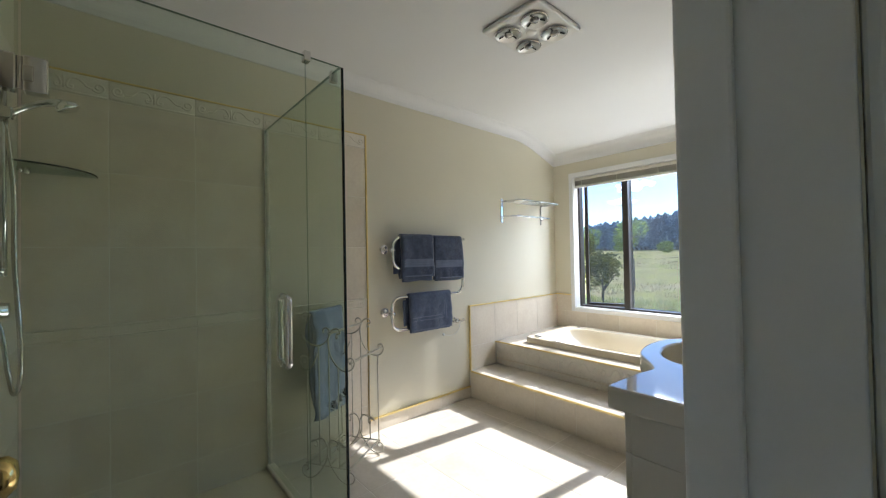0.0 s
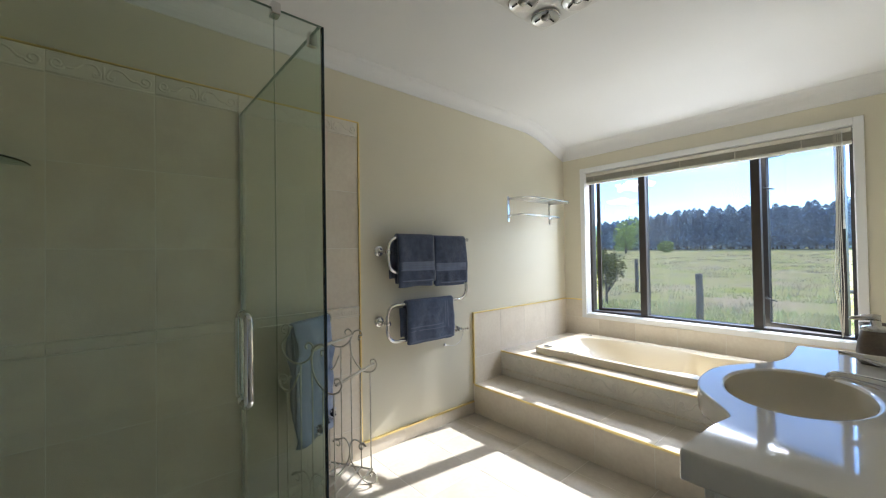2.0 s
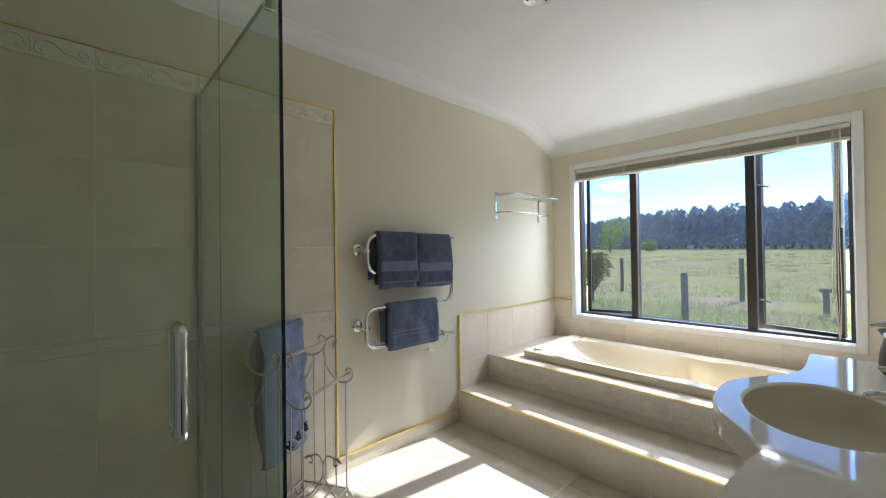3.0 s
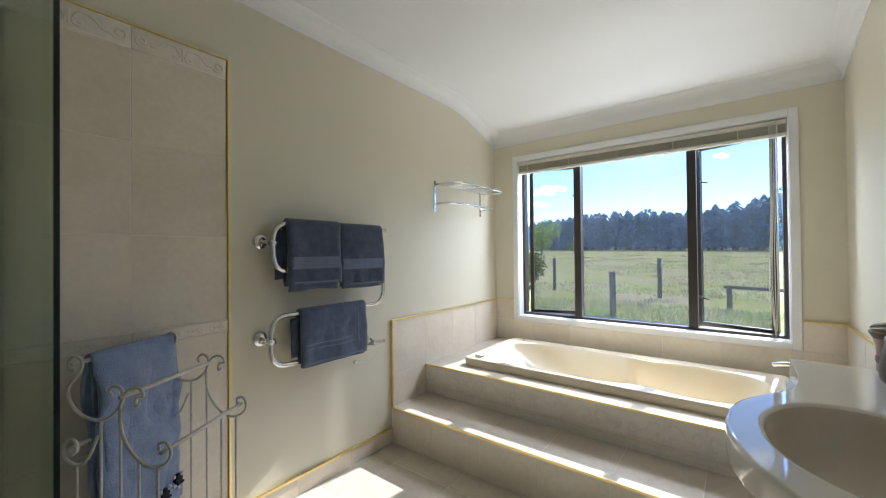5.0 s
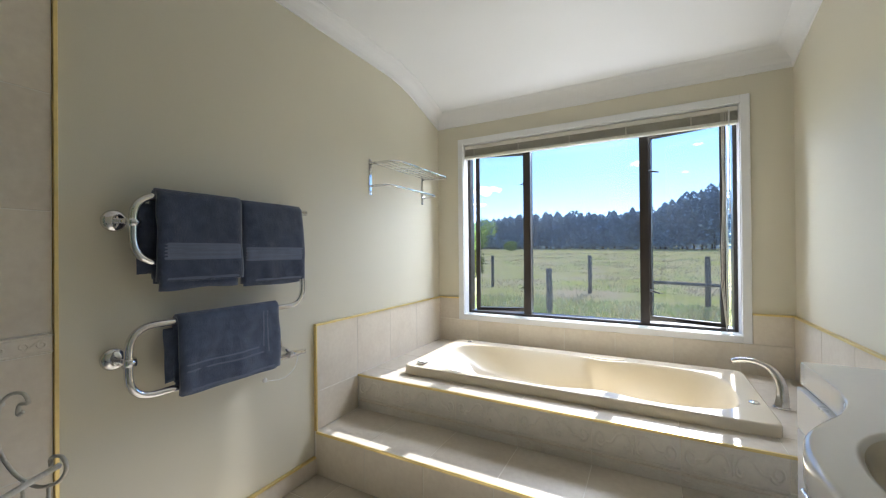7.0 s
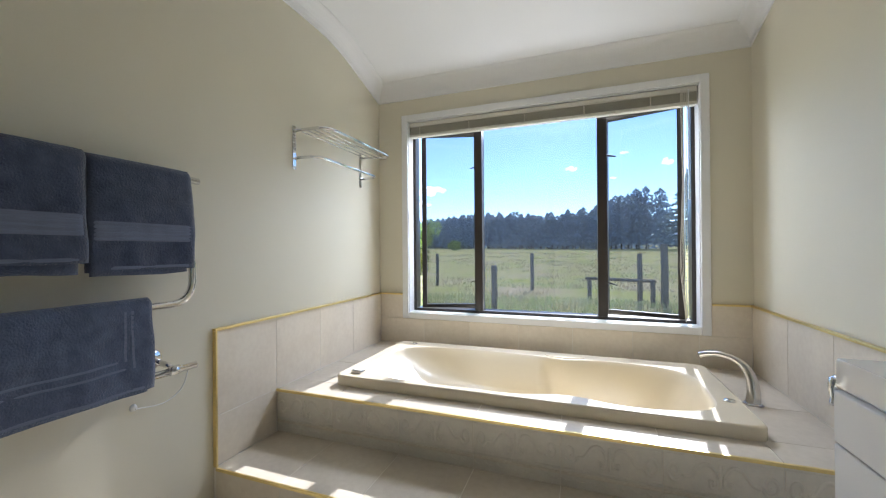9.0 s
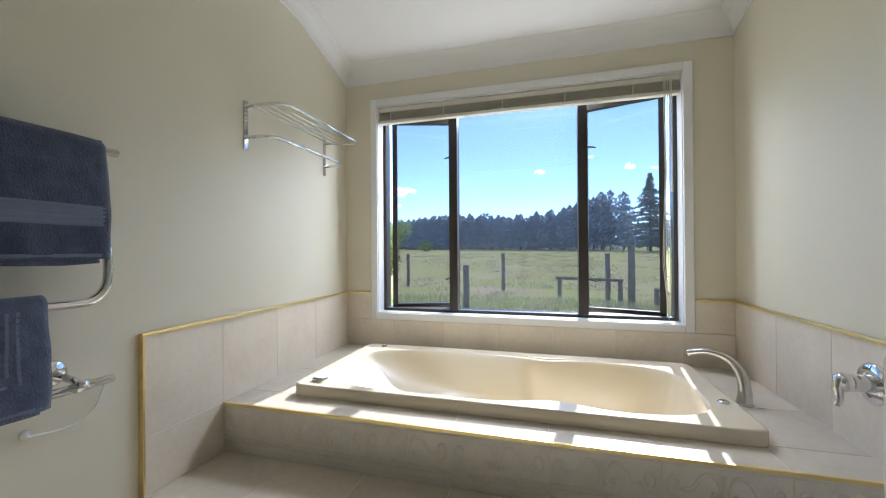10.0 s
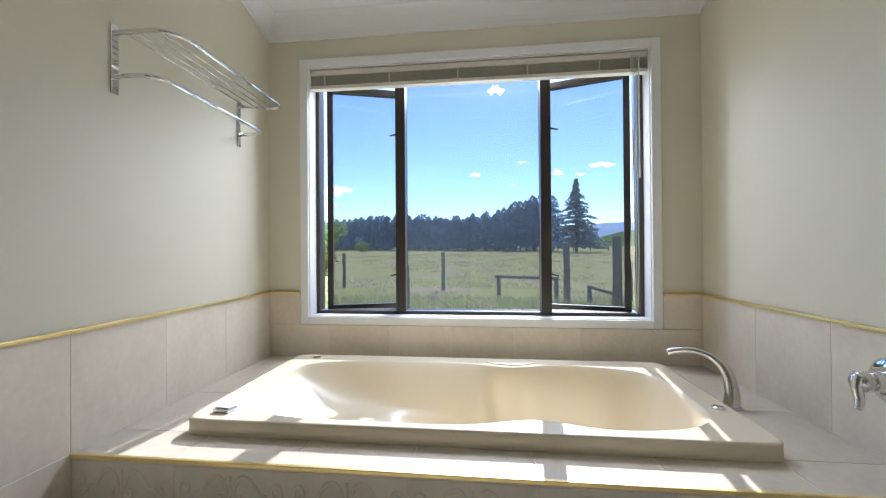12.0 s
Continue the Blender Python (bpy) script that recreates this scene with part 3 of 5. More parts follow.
def foot_mesh(w, h, t):
    """The tile under the border: a rounded ridge and a row of hanging scallops."""
    b = boxed(-w / 2, 0, -h / 2, w / 2, t, h / 2, 0.001)
    plain = len(b.faces)
    tube(b, [(-w / 2, 0.001, h / 2 - 0.008), (w / 2, 0.001, h / 2 - 0.008)], 0.006, 8)
    n = max(1, round(w / 0.048))
    for i in range(n):
        c, r = -w / 2 + (i + 0.5) * w / n, w / n * 0.47
        tube(b, [(c + r * math.cos(radians(k)), 0.0008, h / 2 - 0.020 + r * 0.6 * math.sin(radians(k))) for k in range(180, 361, 20)], 0.0032, 6)
    b.faces.ensure_lookup_table()
    for f in b.faces[plain:]:
        f.material_index, f.smooth = 1, True
    me = finish(b, "riser_tile", False)
    me.materials.append(BORDER)
    me.materials.append(LIT_RELIEF)
    return me


def place(name, mesh, parent, m):
    ob = new(name, mesh)
    ob.parent = parent
    ob.matrix_local = m
    return ob


# ---- bath ----
def ring(half_x, half_y, n, power, cx, cy, z, waist=0.0):
    out = []
    for i in range(n):
        a = 2 * math.pi * i / n
        c, s = math.cos(a), math.sin(a)
        r = (abs(c) ** power + abs(s) ** power) ** (-1 / power)
        x, y = c * r * half_x, s * r * half_y
        if waist:
            y *= 1 - waist * math.exp(-((x + 0.03) / 0.20) ** 2)
        out.append((cx + x, cy + y, z))
    return out


def ease(t):
    t = max(0.0, min(1.0, t))
    return t * t * (3 - 2 * t)


def hollow(half_x, half_y, n, power, cx, cy, depth):
    """A level of the bath's hollow: elbow rests on both long sides and a reclined back at the low-x end."""
    k = min(1.0, depth / 0.16)
    out = []
    for x, y, z in ring(half_x, half_y, n, power, 0, 0, 0):
        if x < 0:
            x *= 1 - 0.40 * min(1.0, max(0.0, depth - 0.045) / 0.30)      # long sloping back
        elbow = ease((0.11 - x) / 0.07) * ease((x + 0.62) / 0.35)
        if y > 0:
            y *= 1 - 0.16 * math.exp(-((x - 0.20) / 0.13) ** 2) - 0.27 * k * elbow
        else:
            y *= 1 - 0.17 * math.exp(-((x - 0.235) / 0.15) ** 2) - 0.05 * k * elbow
        seat = -0.13 + 0.8 * y                 # foot of the reclined back, slanting across the bath
        recline = ease((seat + 0.04 - x) / 0.07) * 0.30 + ease((seat - x) / 0.45) * 0.12
        out.append((cx + x, cy + y, TUB_Z - depth * (1 - recline * min(1.0, max(0.0, depth - 0.14) / 0.15))))
    return out


bath = thing("bathtub", "cream acrylic drop-in bathtub with moulded armrests, empty", "bathtub", at=(0, 0, 0))
bm = bmesh.new()
N = 200
CX, CY = (TX0 + TX1) / 2, (TY0 + TY1) / 2
HX, HY = (TX1 - TX0) / 2, (TY1 - TY0) / 2
lo_z = DECK_Z + 0.001
levels = [ring(HX, HY, N, 40, CX, CY, lo_z), ring(HX, HY, N, 40, CX, CY, TUB_Z - 0.008), ring(HX - 0.002, HY - 0.002, N, 36, CX, CY, TUB_Z - 0.002), ring(HX - 0.008, HY - 0.008, N, 30, CX, CY, TUB_Z)]
icx, icy = 1.131, 3.724
levels += [hollow(hx * 1.075, hy * 0.970, N, pw * 1.55 - dp * 3.2, icx + dx, icy, dp) for hx, hy, pw, dx, dp in (
    (0.752, 0.336, 2.9, 0, -0.001), (0.747, 0.331, 2.9, 0, 0.004), (0.740, 0.324, 2.88, 0, 0.018), (0.728, 0.314, 2.85, 0.004, 0.05), (0.708, 0.303, 2.8, 0.012, 0.10), (0.685, 0.293, 2.78, 0.02, 0.145),
    (0.662, 0.284, 2.75, 0.03, 0.19), (0.636, 0.274, 2.72, 0.04, 0.235), (0.608, 0.263, 2.7, 0.05, 0.28), (0.575, 0.25, 2.7, 0.06, 0.325), (0.54, 0.228, 2.7, 0.075, 0.362), (0.50, 0.20, 2.7, 0.08, 0.38), (0.42, 0.15, 2.6, 0.08, 0.388), (0.25, 0.08, 2.4, 0.08, 0.391))]
rows = [[bm.verts.new(p) for p in lv] for lv in levels]
for a, b in zip(rows, rows[1:]):
    for k in range(N):
        bm.faces.new((a[k], a[(k + 1) % N], b[(k + 1) % N], b[k]))
bm.faces.new(rows[-1])
shell = part("tub_shell", bm, TUB, bath, smooth=True)
# grab recesses in the rim, as low mouldings
for y, s in ((TY1 - 0.092, 1),):
    b = bmesh.new()
    outl = [(1.33 + 0.11 * math.cos(radians(a)), y + 0.028 * math.sin(radians(a)) + s * 0.012 * math.cos(radians(a)) ** 2) for a in range(0, 360, 12)]
    prism(b, outl, TUB_Z - 0.004, TUB_Z + 0.005, 0.004)
    part("armrest", b, TUB, bath, smooth=True)
part("drain", lathe(bmesh.new(), [(0, 0), (0.03, 0), (0.032, 0.002), (0.028, 0.006), (0, 0.007)], (1.55, CY, TUB_Z - 0.389)), CHROME, bath, "chrome plug hole", smooth=True)
part("air_button", lathe(bmesh.new(), [(0, 0), (0.021, 0), (0.021, 0.004), (0.016, 0.008), (0, 0.010)], (1.985, 3.60, TUB_Z)), CHROME, bath, "chrome rim button", smooth=True)
part("air_button", lathe(bmesh.new(), [(0, 0), (0.018, 0), (0.018, 0.004), (0.012, 0.006), (0, 0.007)], (0.375, 4.075, TUB_Z)), CHROME, bath, "chrome rim button", smooth=True)
control_pad = thing("overflow_control", "square chrome control pad on the rim, sky reflection painted white", "bath control", at=(0.345, 3.435, TUB_Z))
part("pad", boxed(-0.03, -0.022, 0.001, 0.03, 0.022, 0.012, 0.004, m=Matrix.Rotation(radians(-8), 4, "Z")), CHROME, control_pad)
# white cover paints in the bright sky that a chrome top would mirror
part("pad_cover", boxed(-0.027, -0.019, 0.012, 0.027, 0.019, 0.016, 0.0015, m=Matrix.Rotation(radians(-8), 4, "Z") @ Matrix.Rotation(radians(-9), 4, "X")), WHITE_PLASTIC, control_pad)

# bath spout
spout = thing("bath_spout", "chrome arched bath spout standing on the tiled deck", "tap", at=(2.115, 3.75, DECK_Z))
ctrl = [(0, 0, 0.0), (0.004, 0.002, 0.05), (-0.002, 0.02, 0.12), (-0.03, 0.055, 0.165), (-0.085, 0.085, 0.185), (-0.135, 0.11, 0.178), (-0.165, 0.125, 0.165)]
cp = catmull(ctrl, 5)
part("spout_arm", tube(bmesh.new(), cp, [0.029 - 0.016 * min(1, i / (len(cp) * 0.55)) for i in range(len(cp))], 16), BRUSHED, spout, smooth=True)
part("base_ring", lathe(bmesh.new(), [(0, 0), (0.034, 0), (0.034, 0.004), (0.030, 0.007), (0, 0.007)]), CHROME, spout, smooth=True)

# bath mixer on the wall
mixer = thing("bath_mixer", "chrome single lever bath mixer on the tiled wall", "tap", at=(RX - 0.012, 3.38, 0.660))
XM = Matrix.Rotation(radians(-90), 4, "Y")
part("wall_plate", lathe(bmesh.new(), [(0, 0), (0.062, 0), (0.064, 0.006), (0.055, 0.012), (0.03, 0.014), (0, 0.014)], (0, 0, 0), XM), CHROME, mixer, smooth=True)
part("mixer_body", lathe(bmesh.new(), [(0.027, 0.010), (0.027, 0.05), (0.025, 0.06), (0.028, 0.064), (0.028, 0.085), (0.020, 0.094), (0, 0.096)], (0, 0, 0), XM), CHROME, mixer, smooth=True)
part("lever", tube(bmesh.new(), catmull([(-0.082, 0, 0.012), (-0.094, -0.006, -0.015), (-0.096, -0.014, -0.045), (-0.106, -0.022, -0.068)], 5), [0.021, 0.020, 0.019, 0.017, 0.015, 0.014, 0.013, 0.012, 0.012, 0.011, 0.011, 0.011, 0.010, 0.010, 0.009, 0.006], 12), CHROME, mixer, smooth=True)

# ---- shower ----
GX, GY, GT, GZ = 0.991, 1.228, 0.010, 2.0
tray = thing("shower_tray", "cream acrylic shower tray with a low raised lip", "shower tray", at=(0, 0, 0))
bm = bmesh.new()
box(bm, 0.011, NY + 0.012, 0.0, GX + 0.025, GY + 0.025, 0.018, 0.004)
box(bm, GX - 0.025, NY + 0.012, 0.016, GX + 0.025, GY + 0.025, 0.045, 0.008)
box(bm, 0.011, GY - 0.025, 0.016, GX - 0.0255, GY + 0.025, 0.045, 0.008)
part("tray_body", bm, BASIN, tray)
part("waste", lathe(bmesh.new(), [(0, 0), (0.045, 0), (0.045, 0.003), (0.03, 0.006), (0, 0.006)], (0.5, 0.7, 0.018)), CHROME, tray, "chrome waste grate", smooth=True)
screen = thing("shower_screen", "frameless green-tinted glass shower screen with chrome fittings", "shower screen")
JY, HYG = 1.085, 0.362                   # where the door shuts, where it hangs


def sheet(name, x0, y0, z0, x1, y1, z1, label=""):
    """A clear sheet; its cut edges show dark green."""
    return part(name, boxed(x0, y0, z0, x1, y1, z1), SHOWER_GLASS, screen, label)


BZ = 0.047
part_return = sheet("return_pane", 0.012, GY - GT, BZ, GX - GT - 0.002, GY, GZ)
part_fixed = sheet("front_pane", GX - GT, JY + 0.003, BZ, GX, GY, GZ)
part_door = sheet("door_pane", GX - GT, HYG + 0.003, BZ + 0.012, GX, JY - 0.003, GZ)
part_side = sheet("hinge_pane", GX - GT, NY + 0.012, BZ, GX, HYG - 0.003, GZ)
for ob in (part_return, part_fixed, part_door, part_side):
    ob.visible_shadow = True
part("pane_edge", boxed(GX - GT - 0.001, GY + 0.0005, BZ, GX + 0.001, GY + 0.007, GZ), GLASS_EDGE, screen, "dark polished glass edge")
part("pane_edge", boxed(GX - GT, JY - 0.0027, BZ + 0.012, GX + 0.0002, JY - 0.0012, GZ), SHELF_GLASS, screen)
for y0, y1 in ((JY + 0.003, GY), (HYG + 0.003, JY - 0.003), (NY + 0.012, HYG - 0.003)):
    part("top_edge", boxed(GX - GT, y0, GZ + 0.0004, GX, y1, GZ + 0.0012), PALE_EDGE, screen)
part("top_edge", boxed(0.012, GY - GT, GZ + 0.0004, GX - GT - 0.002, GY, GZ + 0.0012), PALE_EDGE, screen)
part("wall_channel", boxed(0.010, GY - GT - 0.008, BZ, 0.026, GY + 0.008, GZ, 0.002), BRUSHED, screen, "satin metal wall channel")
part("glass_clamp", boxed(GX - GT - 0.012, JY - 0.012, GZ - 0.022, GX + 0.012, JY + 0.014, GZ + 0.016, 0.004), CHROME, screen, "chrome glass clamp")
part("glass_clamp", boxed(GX - 0.075, GY - GT - 0.010, GZ - 0.040, GX - 0.055, GY + 0.010, GZ + 0.006, 0.003), BRUSHED, screen, "chrome glass clamp")
for z in (1.715, 0.34):
    h = part("hinge", boxed(GX - GT - 0.014, HYG + 0.006, z - 0.045, GX + 0.014, HYG + 0.052, z + 0.045, 0.004), CHROME, screen, "chrome glass hinge")
    part("hinge_leaf", boxed(GX - GT - 0.014, HYG - 0.055, z - 0.045, GX + 0.014, HYG - 0.004, z + 0.045, 0.004), CHROME, h)
    part("hinge_pin", tube(bmesh.new(), [(GX + 0.006, HYG + 0.001, z - 0.04), (GX + 0.006, HYG + 0.001, z + 0.04)], 0.006, 10), BRUSHED, h)
    part("hinge_cap", boxed(GX + 0.012, HYG + 0.006, z - 0.02, GX + 0.0165, HYG + 0.026, z + 0.02, 0.002), BRUSHED, h)
hy = 0.995
for s in (1, -1):
    x = GX if s > 0 else GX - GT
    part("handle", tube(bmesh.new(), rounded([(x, hy, 1.105), (x + s * 0.042, hy, 1.105), (x + s * 0.042, hy, 0.865), (x, hy, 0.865)], 0.03), 0.0125, 14), CHROME, screen, "chrome D-shaped pull handle", smooth=True)

# corner shelf, hand shower and slide rail in the shower
shelf = thing("corner_shelf", "curved glass corner shelf in the shower", "shelf", at=(0.010, NY + 0.010, 1.632))
outl = [(0, 0), (0.25, 0)] + [(0.25 * math.cos(radians(a)), 0.25 * math.sin(radians(a))) for a in range(6, 90, 6)] + [(0, 0.25)]
part("glass_plate", prism(bmesh.new(), outl, -0.004, 0.004), SHELF_GLASS, shelf)
part("plate_edge", tube(bmesh.new(), [(0.2502 * math.cos(radians(a)), 0.2502 * math.sin(radians(a)), 0) for a in range(0, 91, 6)], 0.0035, 6), GLASS_EDGE, shelf)
for p in ((0.02, 0.0, 0), (0.0, 0.02, 0)):
    part("bracket", lathe(bmesh.new(), [(0, -0.012), (0.010, -0.012), (0.010, 0.012), (0, 0.012)], (p[0] + 0.01, p[1] + 0.01, 0)), CHROME, shelf, smooth=True)
shower = thing("hand_shower", "chrome hand shower on a slide rail with a hanging hose", "shower", at=(0.45, NY - 0.012, 0))
part("slide_rail", tube(bmesh.new(), [(0, 0.045, 1.20), (0, 0.045, 1.86)], 0.010, 12), CHROME, shower, smooth=True)
for z in (1.22, 1.84):
    part("rail_bracket", tube(bmesh.new(), [(0, 0, z), (0, 0.05, z)], 0.012, 12), CHROME, shower, smooth=True)
part("holder", boxed(-0.018, 0.025, 1.735, 0.018, 0.07, 1.775, 0.006), CHROME, shower)
part("head_arm", tube(bmesh.new(), catmull([(0, 0.06, 1.755), (0, 0.10, 1.785), (0, 0.15, 1.812), (0, 0.19, 1.818)], 5), [0.013, 0.013, 0.012, 0.012, 0.011, 0.011, 0.011, 0.011, 0.011, 0.012, 0.012, 0.013, 0.014, 0.015, 0.016, 0.016], 12), CHROME, shower, smooth=True)
part("spray_head", lathe(bmesh.new(), [(0, 0.02), (0.02, 0.018), (0.034, 0.004), (0.036, -0.006), (0.030, -0.012), (0, -0.012)], (0, 0.20, 1.808), Matrix.Rotation(radians(25), 4, "X")), CHROME, shower, smooth=True)
part("hose", tube(bmesh.new(), catmull([(0, 0.05, 1.735), (0.01, 0.07, 1.5), (0.03, 0.075, 1.25), (0.06, 0.09, 1.02), (0.05, 0.09, 0.86), (0, 0.07, 0.80), (-0.05, 0.05, 0.86), (-0.06, 0.03, 1.02), (-0.06, 0.0, 1.08)], 6), 0.007, 8), BRUSHED, shower, "satin metal hose", smooth=True)
part("valve", lathe(bmesh.new(), [(0, 0), (0.06, 0), (0.06, 0.008), (0.028, 0.012), (0.026, 0.05), (0, 0.056)], (-0.06, 0, 1.08), Y_AXIS), CHROME, shower, smooth=True)

# ---- heated towel rail and towels ----
BARX = 0.092
rail = thing("heated_towel_rail", "chrome serpentine heated towel rail on the wall", "towel rail")
snake = rounded([(BARX, 2.765, 1.372), (BARX, 2.052, 1.378), (BARX, 2.052, 1.152), (BARX, 2.742, 1.140), (BARX, 2.742, 0.930), (BARX, 2.038, 0.942), (BARX, 2.038, 0.705), (BARX, 2.752, 0.700)], 0.085, 10)
part("bar", tube(bmesh.new(), snake, 0.0125, 14), CHROME, rail, smooth=True)
for y, z, yb, zb in ((2.035, 1.292, 2.053, 1.285), (2.032, 0.832, 2.040, 0.828), (2.655, 0.735, 2.675, 0.702), (2.70, 1.20, 2.70, 1.142)):
    mt = part("wall_mount", lathe(bmesh.new(), [(0, 0), (0.036, 0), (0.037, 0.006), (0.031, 0.014), (0.014, 0.018), (0, 0.018)], (0.0, y, z), X_AXIS), CHROME, rail, smooth=True)
    part("stub", tube(bmesh.new(), [(0.008, y, z), (BARX - 0.02, (y * 0.4 + yb * 0.6), z * 0.5 + zb * 0.5), (BARX, yb, zb)], 0.010, 12), CHROME, mt, smooth=True)
    part("collar", tube(bmesh.new(), [(BARX, yb - 0.016, zb), (BARX, yb + 0.016, zb)], 0.0165, 14), CHROME, mt, smooth=True)
part("power_cord", tube(bmesh.new(), catmull([(0.06, 2.752, 0.695), (0.02, 2.775, 0.66), (0.012, 2.755, 0.60), (0.012, 2.69, 0.572), (0.012, 2.60, 0.585)], 6), 0.0022, 6), WHITE_PLASTIC, rail, "thin white power cord")
part("cord_outlet", lathe(bmesh.new(), [(0, 0), (0.012, 0), (0.010, 0.006), (0, 0.008)], (0.0, 2.60, 0.588), X_AXIS), WHITE_PLASTIC, rail, "white cord outlet", smooth=True)


def drape_rows(u0, u1, bar, front, back, thick, gap, nu, wob, lean=0.0):
    """A thick folded cloth hung over a bar. Gives rows of (across, along, height) for outer and inner face.
    front and back are the drops, gap how far the leaves hang from the bar."""
    prof_in, prof_out = [], []
    r_in, r_out = gap, gap + thick
    nf = 14
    for face, r in ((prof_in, r_in), (prof_out, r_out)):
        for i in range(nf):
            face.append((r, -front * (1 - i / nf)))
        for a in range(0, 181, 20):
            face.append((r * math.cos(radians(a)), r * math.sin(radians(a)) * (0.9 if r > r_in else 1)))
        for i in range(1, nf + 1):
            face.append((-r, -back * i / nf))
    return prof_in, prof_out


def towel_mesh(u0, u1, front, back, thick, gap, seed, wave=0.006, skew=0.0, nu=26):
    """u runs along the bar (y), across is x, height z from the bar's axis."""
    pin, pout = drape_rows(u0, u1, 0, front, back, thick, gap, nu, wave)
    b = bmesh.new()

    def put(prof, grow):
        g = []
        for i in range(nu + 1):
            t = i / nu
            u = u0 + (u1 - u0) * t
            row = []
            edge = min(t, 1 - t) * 2
            puff = 1 - 0.55 * max(0, 1 - edge * 6) ** 2 if grow else 1
            for x, z in prof:
                nz = noise.noise(Vector((u * 7 + seed, z * 5, x * 3))) * wave * 2.2 + noise.noise(Vector((u * 22 + seed, z * 16, 1.7))) * wave * 0.6
                d = 1 if x >= 0 else -1
                low = min(1, abs(min(z, 0)) / 0.1)
                xx = x if not grow else (abs(x) - thick * (1 - puff)) * d
                row.append(b.verts.new((xx + d * (nz + 0.004 * grow) * (0.4 + low), u + skew * z + noise.noise(Vector((seed, z * 9, 4.0))) * 0.005, z + (noise.noise(Vector((u * 9, seed, 2.2))) * 0.006 * low))))
            g.append(row)
        return g

    gi, go = put(pin, 0), put(pout, 1)
    m = len(pin)
    for i in range(nu):
        for j in range(m - 1):
            b.faces.new((go[i][j], go[i + 1][j], go[i + 1][j + 1], go[i][j + 1]))
            b.faces.new((gi[i][j + 1], gi[i + 1][j + 1], gi[i + 1][j], gi[i][j]))
        b.faces.new((gi[i][0], gi[i + 1][0], go[i + 1][0], go[i][0]))
        b.faces.new((go[i][m - 1], go[i + 1][m - 1], gi[i + 1][m - 1], gi[i][m - 1]))
    for i in (0, nu):
        for j in range(m - 1):
            q = (gi[i][j], go[i][j], go[i][j + 1], gi[i][j + 1])
            b.faces.new(q)
    return b


def band(u0, u1, x, z0, z1, ribs, seed, wave, bar, dip=0.024):
    """A woven flat band across a towel, with fine ribs."""
    b = bmesh.new()
    nu = 26
    nz = ribs * 2
    g = []
    for i in range(nu + 1):
        u = u0 + (u1 - u0) * i / nu
        row = []
        for j in range(nz + 1):
            z = z0 + (z1 - z0) * j / nz
            n_ = noise.noise(Vector((u * 7 + seed, z * 5, x * 3))) * wave * 2.2 + noise.noise(Vector((u * 22 + seed, z * 16, 1.7))) * wave * 0.6
            t = i / nu
            puff = 0.55 * max(0, 1 - min(t, 1 - t) * 12) ** 2
            row.append(b.verts.new((x + n_ * 1.4 + 0.0045 + (0.0012 if j % 2 else 0) - dip * puff, u, z)))
        g.append(row)
    for i in range(nu):
        for j in range(nz):
            b.faces.new((g[i][j], g[i + 1][j], g[i + 1][j + 1], g[i][j + 1]))
    return b


def hanging_leaf(u0, u1, x, z0, z1, thick, seed):
    """The back leaf of a folded towel, hanging behind the bar."""
    b = bmesh.new()
    nu, nz = 8, 18
    sides = []
    for s in (0, 1):
        g = []
        for i in range(nu + 1):
            row = []
            for j in range(nz + 1):
                u, z = u0 + (u1 - u0) * i / nu, z0 + (z1 - z0) * j / nz
                n_ = noise.noise(Vector((u * 30 + seed, z * 7, 2.0))) * 0.006
                rim = thick * 0.4 if i in (0, nu) or j in (0, nz) else 0
                row.append(b.verts.new((x + n_ + (thick - rim if s else rim), u + noise.noise(Vector((seed, z * 11, 6.0))) * 0.006, z + noise.noise(Vector((u * 20, seed, 1.0))) * 0.008)))
            g.append(row)
        sides.append(g)
    p, q = sides
    for i in range(nu):
        for j in range(nz):
            b.faces.new((q[i][j], q[i + 1][j], q[i + 1][j + 1], q[i][j + 1]))
            b.faces.new((p[i][j + 1], p[i + 1][j + 1], p[i + 1][j], p[i][j]))
        for j in (0, nz):
            b.faces.new((p[i][j], p[i + 1][j], q[i + 1][j], q[i][j]))
    for j in range(nz):
        for i in (0, nu):
            b.faces.new((p[i][j], q[i][j], q[i][j + 1], p[i][j + 1]))
    return b


def rail_towel(y0, y1, zbar, front, back, thick, label, seed, bands, slip=0.0, under=0.016, far=0.0, cloth=TOWEL):
    t = thing("towel", label, "towel", "towels on the rail", at=(BARX, 0, zbar))
    part("cloth", towel_mesh(y0, y1, front, back, thick, 0.0135, seed, 0.0075), cloth, t, smooth=True)
    part("inner_fold", towel_mesh(y0 + 0.006, y1 - 0.02, front + under, back + 0.015, thick * 0.5, 0.0131, seed + 5, 0.003), cloth, t, smooth=True)
    if slip:
        part("back_fold", hanging_leaf(y0 - slip, y0 + 0.05, -0.032, -far, -0.022, 0.015, seed), cloth, t, smooth=True)
    part("hem", band(y0 + 0.006, y1 - 0.006, 0.0135 + thick + 0.001, -front + 0.004, -front + 0.014, 1, seed, 0.0075, 0), TOWEL_BAND, t, "stitched hem", smooth=True)
    for z0, z1, ribs, end in bands:
        part("woven_band", band(y0 + 0.004, y1 - end, 0.0135 + thick + 0.002, z0, z1, ribs, seed, 0.0075, 0), TOWEL_BAND, t, "paler flat woven band", smooth=True)
    return t


